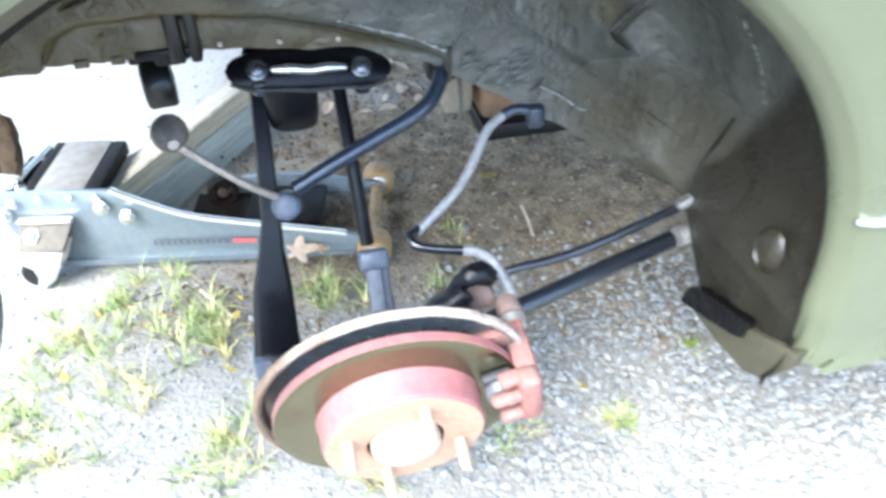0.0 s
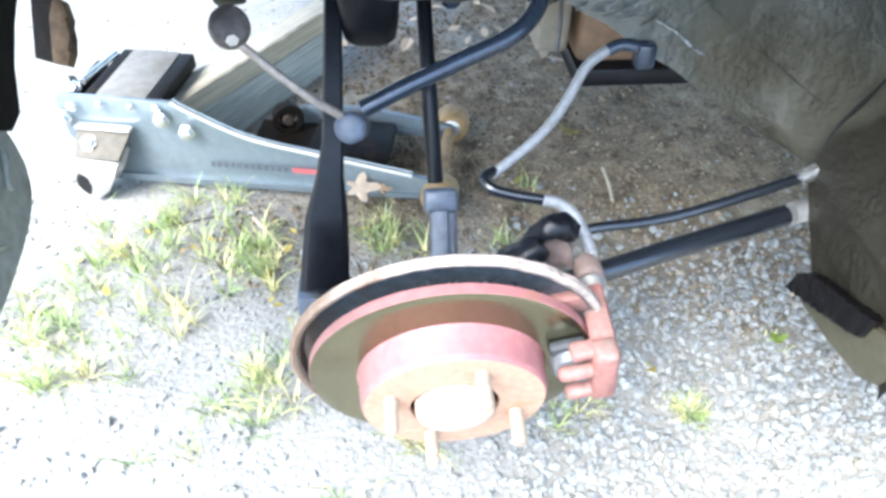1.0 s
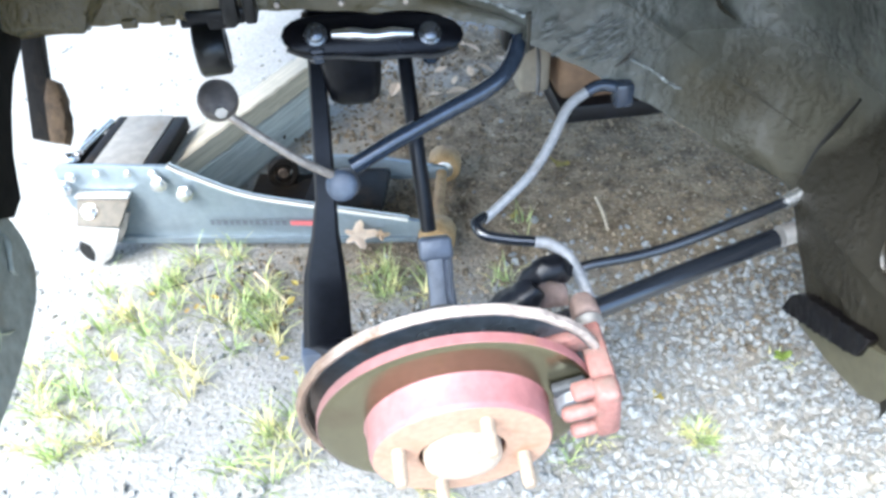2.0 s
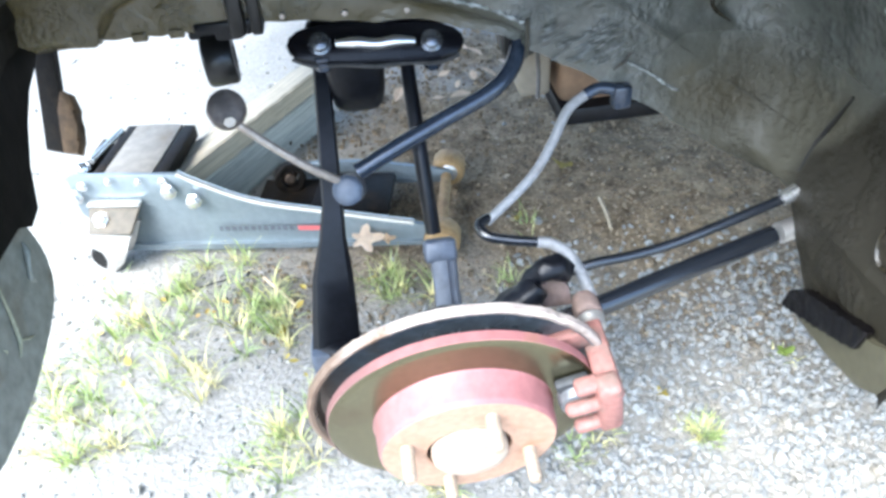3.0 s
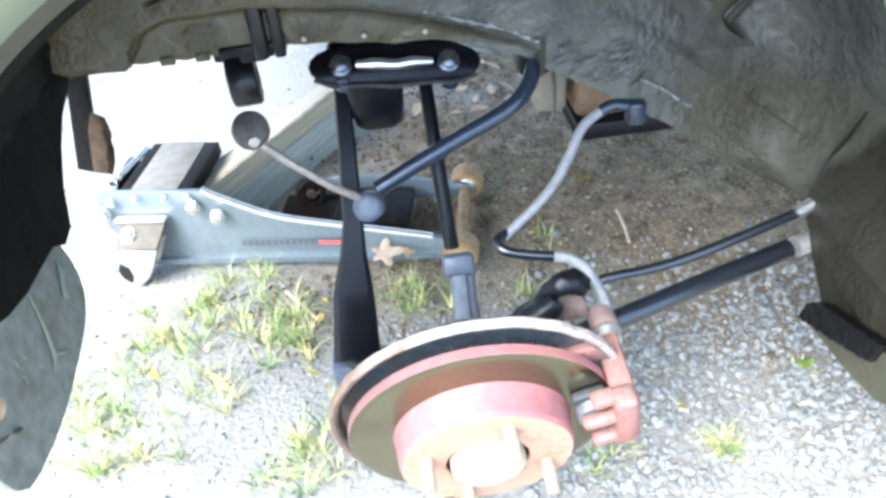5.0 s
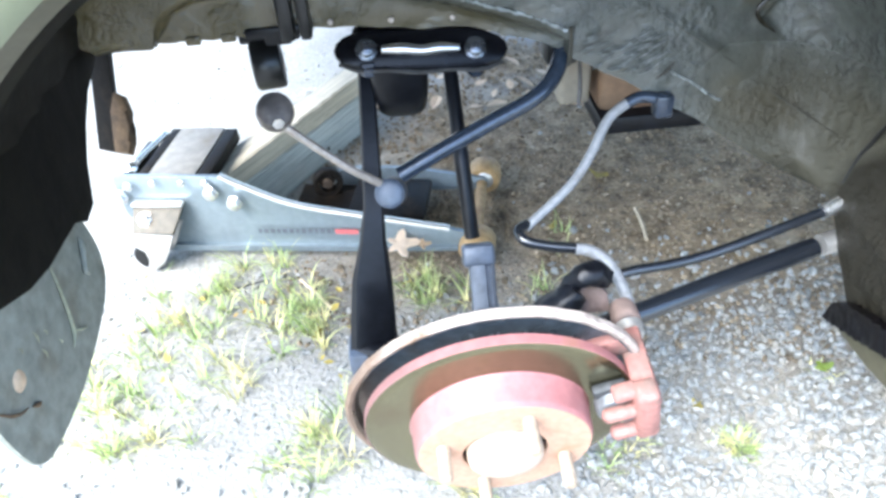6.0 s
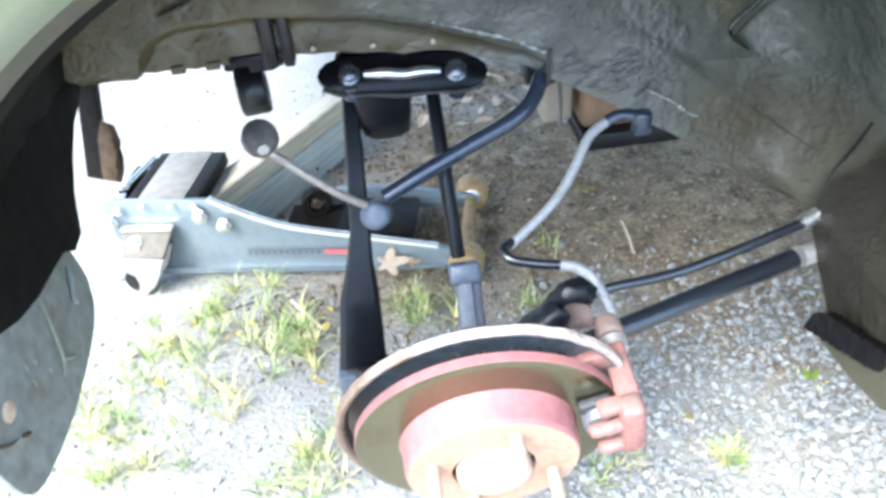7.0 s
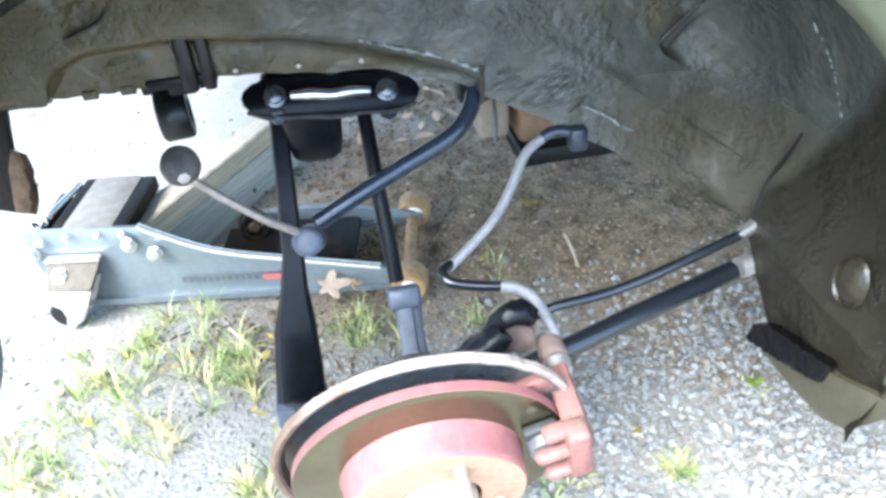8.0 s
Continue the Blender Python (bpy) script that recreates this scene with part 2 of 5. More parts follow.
add_stain(M_HAT, (0.130, 0.090, 0.085), (None, None), ((-0.078, -0.066), None), 0.55, 0.02, 40.0)      # dark scuff on the hat


def add_mud_and_shade(m, tint, rough, spec, amount, foot):
    """Dried matt mud on the front foot of the arch, darkened for the shade there, or dust along its lower front edge,
    with a ragged edge.
    """
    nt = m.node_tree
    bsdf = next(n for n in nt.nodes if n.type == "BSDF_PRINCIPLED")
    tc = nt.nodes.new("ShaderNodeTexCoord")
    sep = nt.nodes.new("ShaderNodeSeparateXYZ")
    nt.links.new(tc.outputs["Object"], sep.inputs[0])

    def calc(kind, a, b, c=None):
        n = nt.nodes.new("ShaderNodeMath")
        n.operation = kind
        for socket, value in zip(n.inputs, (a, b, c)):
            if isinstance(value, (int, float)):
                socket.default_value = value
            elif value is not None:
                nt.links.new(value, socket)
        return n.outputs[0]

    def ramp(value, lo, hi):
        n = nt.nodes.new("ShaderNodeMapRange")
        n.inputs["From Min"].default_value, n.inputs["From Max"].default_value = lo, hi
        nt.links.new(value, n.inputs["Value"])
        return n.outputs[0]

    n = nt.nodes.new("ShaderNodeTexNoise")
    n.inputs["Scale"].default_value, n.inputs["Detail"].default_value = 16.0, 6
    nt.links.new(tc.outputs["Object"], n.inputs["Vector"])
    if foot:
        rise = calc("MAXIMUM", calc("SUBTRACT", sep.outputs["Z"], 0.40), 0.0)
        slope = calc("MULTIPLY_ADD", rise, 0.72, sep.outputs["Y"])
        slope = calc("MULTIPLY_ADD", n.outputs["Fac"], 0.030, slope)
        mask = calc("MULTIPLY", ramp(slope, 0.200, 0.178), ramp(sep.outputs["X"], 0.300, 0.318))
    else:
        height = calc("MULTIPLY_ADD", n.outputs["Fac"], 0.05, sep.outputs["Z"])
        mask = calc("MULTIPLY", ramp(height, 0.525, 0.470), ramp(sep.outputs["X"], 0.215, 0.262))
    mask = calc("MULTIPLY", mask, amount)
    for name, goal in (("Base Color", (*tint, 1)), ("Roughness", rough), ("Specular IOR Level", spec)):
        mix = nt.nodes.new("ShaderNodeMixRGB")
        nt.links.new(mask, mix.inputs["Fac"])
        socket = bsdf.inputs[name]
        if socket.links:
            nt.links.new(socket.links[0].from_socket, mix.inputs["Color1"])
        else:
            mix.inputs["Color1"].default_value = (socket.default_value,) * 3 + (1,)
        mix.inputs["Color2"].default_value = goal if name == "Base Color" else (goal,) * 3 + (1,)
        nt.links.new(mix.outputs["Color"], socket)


add_mud_and_shade(M_UNDERCOAT, (0.062, 0.056, 0.038), 0.5, 0.25, 0.8, False)
# near-black: the shade of the front foot is painted in with the mud
add_mud_and_shade(M_UNDERCOAT, (0.0145, 0.0125, 0.0080), 0.5, 0.25, 0.94, True)


def wood_material(name, base):
    m = bpy.data.materials.new(name)
    m.use_nodes = True
    nt = m.node_tree
    b = nt.nodes["Principled BSDF"]
    tc = nt.nodes.new("ShaderNodeTexCoord")
    mp = nt.nodes.new("ShaderNodeMapping")
    mp.inputs["Scale"].default_value = (4.0, 120.0, 120.0)
    nt.links.new(tc.outputs["Object"], mp.inputs["Vector"])
    n = nt.nodes.new("ShaderNodeTexNoise")
    n.inputs["Scale"].default_value, n.inputs["Detail"].default_value = 1.6, 6
    nt.links.new(mp.outputs[0], n.inputs["Vector"])
    r = nt.nodes.new("ShaderNodeValToRGB")
    r.color_ramp.elements[0].position, r.color_ramp.elements[1].position = 0.32, 0.68
    r.color_ramp.elements[0].color = (*[c * 0.74 for c in base], 1)
    r.color_ramp.elements[1].color = (*[min(1, c * 1.2) for c in base], 1)
    nt.links.new(n.outputs["Fac"], r.inputs["Fac"])
    nt.links.new(r.outputs["Color"], b.inputs["Base Color"])
    b.inputs["Roughness"].default_value = 0.75
    bp = nt.nodes.new("ShaderNodeBump")
    bp.inputs["Strength"].default_value, bp.inputs["Distance"].default_value = 0.4, 0.002
    nt.links.new(n.outputs["Fac"], bp.inputs["Height"])
    nt.links.new(bp.outputs[0], b.inputs["Normal"])
    return m


M_WOOD = wood_material("tan_timber", (0.54, 0.47, 0.35))
M_WOOD_GREY = wood_material("shaded_side_timber", (0.47, 0.475, 0.43))


def ground_material():
    """Packed dirt with fine grit, greyer and stonier in patches."""
    m = bpy.data.materials.new("dirt_and_grit")
    m.use_nodes = True
    nt = m.node_tree
    b = nt.nodes["Principled BSDF"]
    tc = nt.nodes.new("ShaderNodeTexCoord")

    def tex(kind, scale):
        n = nt.nodes.new(kind)
        n.inputs["Scale"].default_value = scale
        nt.links.new(tc.outputs["Object"], n.inputs["Vector"])
        return n

    fine, mid, broad = tex("ShaderNodeTexNoise", 140), tex("ShaderNodeTexNoise", 26), tex("ShaderNodeTexNoise", 3.2)
    for n in (fine, mid, broad):
        n.inputs["Detail"].default_value = 6
    cells = tex("ShaderNodeTexVoronoi", 120)
    r1 = nt.nodes.new("ShaderNodeValToRGB")
    e = r1.color_ramp.elements
    e[0].position, e[0].color = 0.3, (0.235, 0.22, 0.19, 1)
    e[1].position, e[1].color = 0.72, (0.34, 0.32, 0.285, 1)
    nt.links.new(fine.outputs["Fac"], r1.inputs["Fac"])
    r2 = nt.nodes.new("ShaderNodeValToRGB")
    e = r2.color_ramp.elements
    e[0].position, e[0].color = 0.0, (0.38, 0.37, 0.36, 1)
    e[1].position, e[1].color = 0.75, (0.225, 0.215, 0.185, 1)
    nt.links.new(cells.outputs["Distance"], r2.inputs["Fac"])
    mix = nt.nodes.new("ShaderNodeMixRGB")
    nt.links.new(mid.outputs["Fac"], mix.inputs["Fac"])
    nt.links.new(r1.outputs["Color"], mix.inputs["Color1"])
    nt.links.new(r2.outputs["Color"], mix.inputs["Color2"])
    # brown packed dirt further in, with a ragged edge against the grey grit
    sep = nt.nodes.new("ShaderNodeSeparateXYZ")
    nt.links.new(tc.outputs["Object"], sep.inputs[0])
    warp = tex("ShaderNodeTexNoise", 5.0)
    warp.inputs["Detail"].default_value = 5
    ma = nt.nodes.new("ShaderNodeMath")
    ma.operation = "MULTIPLY_ADD"
    ma.inputs[1].default_value = 0.5
    nt.links.new(warp.outputs["Fac"], ma.inputs[0])
    nt.links.new(sep.outputs["Y"], ma.inputs[2])
    edge = nt.nodes.new("ShaderNodeMapRange")
    edge.inputs["From Min"].default_value, edge.inputs["From Max"].default_value = 0.61, 0.86
    nt.links.new(ma.outputs[0], edge.inputs["Value"])
    xr = nt.nodes.new("ShaderNodeMapRange")
    xr.inputs["From Min"].default_value, xr.inputs["From Max"].default_value = -0.40, -0.16
    nt.links.new(sep.outputs["X"], xr.inputs["Value"])
    far = nt.nodes.new("ShaderNodeVectorMath")
    far.operation = "DISTANCE"
    far.inputs[1].default_value = (0.35, 0.75, 0.0)
    nt.links.new(tc.outputs["Object"], far.inputs[0])
    reach = nt.nodes.new("ShaderNodeMath")
    reach.operation = "MULTIPLY_ADD"
    reach.inputs[1].default_value = 1.6
    nt.links.new(broad.outputs["Fac"], reach.inputs[0])
    nt.links.new(far.outputs["Value"], reach.inputs[2])
    here = nt.nodes.new("ShaderNodeMapRange")
    here.inputs["From Min"].default_value, here.inputs["From Max"].default_value = 1.40, 1.66
    here.inputs["To Min"].default_value, here.inputs["To Max"].default_value = 1, 0
    nt.links.new(reach.outputs[0], here.inputs["Value"])
    inside = nt.nodes.new("ShaderNodeMath")
    inside.operation = "MULTIPLY"
    nt.links.new(edge.outputs[0], inside.inputs[0])
    nt.links.new(here.outputs[0], inside.inputs[1])
    both = nt.nodes.new("ShaderNodeMath")
    both.operation = "MULTIPLY"
    nt.links.new(inside.outputs[0], both.inputs[0])
    nt.links.new(xr.outputs[0], both.inputs[1])
    r3 = nt.nodes.new("ShaderNodeValToRGB")
    e = r3.color_ramp.elements
    e[0].position, e[0].color = 0.36, (0.095, 0.064, 0.033, 1)
    e[1].position, e[1].color = 0.64, (0.40, 0.31, 0.195, 1)
    mottle = nt.nodes.new("ShaderNodeMixRGB")
    mottle.inputs["Fac"].default_value = 0.55
    nt.links.new(fine.outputs["Fac"], mottle.inputs["Color1"])
    nt.links.new(mid.outputs["Fac"], mottle.inputs["Color2"])
    nt.links.new(mottle.outputs["Color"], r3.inputs["Fac"])
    mixd = nt.nodes.new("ShaderNodeMixRGB")
    nt.links.new(both.outputs[0], mixd.inputs["Fac"])
    nt.links.new(mix.outputs["Color"], mixd.inputs["Color1"])
    nt.links.new(r3.outputs["Color"], mixd.inputs["Color2"])
    mix = mixd
    # soil of the open gravel: shade between stones painted in as a faint warm darkening
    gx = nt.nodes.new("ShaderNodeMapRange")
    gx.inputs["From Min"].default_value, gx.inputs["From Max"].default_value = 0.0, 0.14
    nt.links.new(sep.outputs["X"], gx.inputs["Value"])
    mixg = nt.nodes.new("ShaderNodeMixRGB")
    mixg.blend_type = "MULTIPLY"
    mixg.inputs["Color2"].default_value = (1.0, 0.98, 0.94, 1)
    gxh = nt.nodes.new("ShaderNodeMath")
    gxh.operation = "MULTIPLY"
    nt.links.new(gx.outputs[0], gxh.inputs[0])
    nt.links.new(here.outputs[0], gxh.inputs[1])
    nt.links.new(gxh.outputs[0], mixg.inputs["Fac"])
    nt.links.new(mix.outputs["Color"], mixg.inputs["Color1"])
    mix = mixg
    mix2 = nt.nodes.new("ShaderNodeMixRGB")
    mix2.blend_type = "OVERLAY"
    mix2.inputs["Fac"].default_value = 0.5
    nt.links.new(mix.outputs["Color"], mix2.inputs["Color1"])
    nt.links.new(broad.outputs["Fac"], mix2.inputs["Color2"])
    nt.links.new(mix2.outputs["Color"], b.inputs["Base Color"])
    b.inputs["Roughness"].default_value = 0.92
    bp = nt.nodes.new("ShaderNodeBump")
    bp.inputs["Strength"].default_value, bp.inputs["Distance"].default_value = 0.8, 0.006
    nt.links.new(fine.outputs["Fac"], bp.inputs["Height"])
    nt.links.new(bp.outputs[0], b.inputs["Normal"])
    return m


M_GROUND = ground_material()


# ---- mesh helpers ----
def mesh_object(name, bm, mat, smooth=True, angle=40):
    bmesh.ops.recalc_face_normals(bm, faces=bm.faces[:])
    limit = radians(angle)
    for f in bm.faces:
        f.smooth = smooth
    for ed in bm.edges:
        if len(ed.link_faces) == 2 and ed.calc_face_angle(0) > limit:
            ed.smooth = False
    me = bpy.data.meshes.new(name)
    bm.to_mesh(me)
    bm.free()
    me.materials.append(mat)
    return new(name, me)


def part(name, bm, mat, parent, label="", smooth=True, angle=40):
    ob = mesh_object(name, bm, mat, smooth, angle)
    ob.parent = parent
    if label:
        tagged(ob, label)
    return ob


def thing(name, label, category, m=None, group="", kind=""):
    ob = new(name)
    ob.empty_display_size = 0.05
    ob.matrix_world = m if m is not None else Matrix()
    return tagged(ob, label, category, group, kind)


def smooth_path(points, steps=6):
    """Catmull-Rom through the points."""
    p = [Vector(q) for q in points]
    if len(p) < 3:
        return p
    p = [2 * p[0] - p[1]] + p + [2 * p[-1] - p[-2]]
    out = []
    for i in range(1, len(p) - 2):
        for k in range(steps):
            t = k / steps
            out.append(0.5 * ((2 * p[i]) + (p[i + 1] - p[i - 1]) * t + (2 * p[i - 1] - 5 * p[i] + 4 * p[i + 1] - p[i + 2]) * t * t
                              + (3 * p[i] - p[i - 1] - 3 * p[i + 1] + p[i + 2]) * t ** 3))
    out.append(p[-2])
    return out


def tube(bm, points, radius, seg=14, steps=6):
    """A capped tube along a smoothed path; radius is one number or one for each given point."""
    path = smooth_path(points, steps)
    n = len(path)
    if isinstance(radius, (int, float)):
        radii = [radius] * n
    else:
        radii = [float(np.interp(i / (n - 1) * (len(radius) - 1), range(len(radius)), radius)) for i in range(n)]
    rings, side = [], None
    for i, q in enumerate(path):
        d = (path[min(i + 1, n - 1)] - path[max(i - 1, 0)]).normalized()
        if side is None:
            side = d.orthogonal().normalized()
        side = (side - d * side.dot(d)).normalized()
        up = d.cross(side)
        rings.append([bm.verts.new(q + radii[i] * (math.cos(a) * side + math.sin(a) * up)) for a in (2 * math.pi * k / seg for k in range(seg))])
    for a, b in zip(rings, rings[1:]):
        for k in range(seg):
            bm.faces.new((a[k], a[(k + 1) % seg], b[(k + 1) % seg], b[k]))
    bm.faces.new(rings[0][::-1])
    bm.faces.new(rings[-1])
    return bm


def lathe(bm, profile, seg=64, m=None, close=True):
    """Turns a profile of (radius, height) about the local z axis."""
    m = m or Matrix()
    rings = []
    for r, z in profile:
        if r < 1e-6:
            rings.append([bm.verts.new(m @ Vector((0, 0, z)))])
        else:
            rings.append([bm.verts.new(m @ Vector((r * math.cos(a), r * math.sin(a), z))) for a in (2 * math.pi * k / seg for k in range(seg))])
    pairs = list(zip(rings, rings[1:]))
    if close:
        pairs.append((rings[-1], rings[0]))
    for a, b in pairs:
        for k in range(seg):
            j = (k + 1) % seg
            if len(a) == 1 and len(b) == 1:
                break
            if len(a) == 1:
                bm.faces.new((a[0], b[j], b[k]))
            elif len(b) == 1:
                bm.faces.new((a[k], a[j], b[0]))
            else:
                bm.faces.new((a[k], a[j], b[j], b[k]))
    return bm


def box(bm, lo, hi, m=None, bevel=0.0, segments=2):
    m = m or Matrix()
    vs = [bm.verts.new(m @ Vector((x, y, z))) for x in (lo[0], hi[0]) for y in (lo[1], hi[1]) for z in (lo[2], hi[2])]
    fs = [bm.faces.new([vs[i] for i in q]) for q in ((0, 1, 3, 2), (4, 6, 7, 5), (0, 4, 5, 1), (2, 3, 7, 6), (0, 2, 6, 4), (1, 5, 7, 3))]
    if bevel:
        bmesh.ops.bevel(bm, geom=list({e for f in fs for e in f.edges}), offset=bevel, segments=segments, profile=0.5, affect="EDGES")
    return bm


def slab(bm, outline, thick, m=None, bevel=0.0):
    """A plate: a 2D outline in local x, y, made thick along local z, from 0 down."""
    m = m or Matrix()
    a = [bm.verts.new(m @ Vector((x, y, 0))) for x, y in outline]
    b = [bm.verts.new(m @ Vector((x, y, -thick))) for x, y in outline]
    n = len(a)
    top = bm.faces.new(a)
    bot = bm.faces.new(b[::-1])
    for k in range(n):
        bm.faces.new((a[k], b[k], b[(k + 1) % n], a[(k + 1) % n]))
    if bevel:
        bmesh.ops.bevel(bm, geom=list(top.edges) + list(bot.edges), offset=bevel, segments=2, profile=0.5, affect="EDGES")
    return bm


def frame_matrix(origin, zaxis, xhint=(1, 0, 0)):
    z = Vector(zaxis).normalized()
    x = Vector(xhint)
    x = (x - z * x.dot(z)).normalized()
    y = z.cross(x)
    return Matrix.Translation(origin) @ Matrix((x, y, z)).transposed().to_4x4()


def rod(bm, a, b, r, seg=16, r2=None):
    a, b = Vector(a), Vector(b)
    m = frame_matrix(a, b - a, (0.3, 0.5, 0.8))
    L = (b - a).length
    lathe(bm, [(0, 0), (r, 0), (r if r2 is None else r2, L), (0, L)], seg, m, close=False)
    return bm


def hex_bolt(bm, at, axis, r, h):
    m = frame_matrix(at, axis)
    lathe(bm, [(0, 0), (r * 1.25, 0), (r * 1.25, h * 0.25), (r, h * 0.25), (r, h), (r * 0.8, h * 1.12), (0, h * 1.12)], 6, m, close=False)
    return bm


def B():
    return bmesh.new()


# ---- ground ----
def build_ground():
    bm = B()
    n, half = 90, 2.6
    xs = [(-0.1 + half * (2 * i / n - 1)) for i in range(n + 1)]
    ys = [(0.7 + half * (2 * i / n - 1)) for i in range(n + 1)]
    xs, ys = [-400, -40] + xs + [40, 400], [-400, -40] + ys + [40, 400]
    grid = []
    for y in ys:
        row = []
        for x in xs:
            near = abs(x) < 5 and abs(y) < 5
            z = 0.010 * noise.noise(Vector((x * 4, y * 4, 0))) + 0.004 * noise.noise(Vector((x * 14, y * 14, 3))) if near else 0
            row.append(bm.verts.new((x, y, z)))
        grid.append(row)
    for a, b in zip(grid, grid[1:]):
        for k in range(len(xs) - 1):
            bm.faces.new((a[k], a[k + 1], b[k + 1], b[k]))
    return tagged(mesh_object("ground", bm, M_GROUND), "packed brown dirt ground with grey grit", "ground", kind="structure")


build_ground()


# ---- car body ----
ARCH_Z, LIP_R, WELL_R = 0.40, 0.345, 0.385


def polar(r, deg, y):
    return Vector((r * math.cos(radians(deg)), y, ARCH_Z + r * math.sin(radians(deg))))


EDGE = [(-18, 0.374, 0.11), (-6, 0.353, 0.178), (-5.6, 0.352, 0.180), (-5.0, 0.305, 0.236), (-2.5, 0.285, 0.243), (0.2, 0.262, 0.250), (5.0, 0.234, 0.258), (10.2, 0.203, 0.262), (27, 0.160, 0.267), (42, 0.138, 0.270),
        (65.6, 0.1186, 0.278), (104, 0.123, 0.286), (119, 0.1437, 0.286), (131.3, 0.173, 0.286), (146, 0.2325, 0.285), (151, 0.270, 0.284), (154, 0.2985, 0.284), (156.2, 0.333, 0.283), (157.5, 0.366, 0.262)]
BAND = [(-18, 0.374, 0.105), (-13, 0.362, 0.14), (-6, 0.354, 0.178), (6, 0.379, 0.180), (25, 0.386, 0.200), (60, 0.388, 0.215), (130, 0.388, 0.215), (150, 0.372, 0.215), (157, 0.366, 0.215)]


def along(table, deg, column):
    return float(np.interp(deg, [e[0] for e in table], [e[column] for e in table]))


car = thing("car", "sage green car jacked up with its wheel off", "car", CAR)


def smooth01(v):
    v = max(0.0, min(1.0, v))
    return v * v * (3 - 2 * v)


def wall_relief(x, z, r, edge):
    """Presswork of the inner wall: how far a place is pushed inboard."""
    push = 0.0
    arc = float(np.interp(x, [-0.34, -0.302, -0.268, -0.236, -0.170, -0.137, -0.066, -0.015, 0.088, 0.106], [0.520, 0.545, 0.566, 0.578, 0.5805, 0.578, 0.569, 0.557, 0.522, 0.512]))
    if -0.34 < x < 0.107 and z < arc:
        push += 0.016 * smooth01((arc - z) / 0.014)
    crease = float(np.interp(x, [0.0, 0.08, 0.142, 0.304, 0.40], [0.585, 0.582, 0.558, 0.448, 0.366]))
    if x > 0.02 and z > crease:
        push += 0.003 * smooth01((z - crease) / 0.014) * min(1.0, (x - 0.02) / 0.05)
    # hooked recess at the front of the wall, shallow again towards its ridge
    d1 = 0.741 * (x - 0.288) - 0.672 * (z - 0.512)
    d2 = 0.694 * (x - 0.288) + 0.720 * (z - 0.512)
    if d1 > 0 and d2 > 0:
        push += 0.009 * smooth01(min(d1, d2) / 0.007) * max(0.0, 1 - d1 / 0.045) * max(0.0, 1 - max(0.0, d2 - 0.03) / 0.04)
    return push


def wrinkled_sealer(rng):
    """Short slanting wrinkles of brushed-on sealer on the lower wall, coloured pale for their wet highlights."""
    bm = B()
    for _ in range(80):
        x, z = rng.uniform(0.122, 0.196), rng.uniform(0.470, 0.514)
        if z < 0.522 - 0.33 * (x - 0.05) - 0.012 or z > 0.535 - 0.10 * (x - 0.05):
            continue
        n, up = rng.uniform(0.003, 0.009), rng.uniform(0.3, 0.75)
        y = 0.2665 - 0.03 * (x - 0.11)
        tube(bm, [(x - n, y + 0.001, z - n * up), (x, y - 0.0004, z), (x + n, y + 0.001, z + n * up * 0.8)], [0.0003, rng.uniform(0.0007, 0.0014), 0.0003], 6, 4)
    tagged(part("wrinkled_sealer", bm, M_WRINKLE, car), "wrinkled grey sealer, its wet highlights painted pale", kind="stuff")


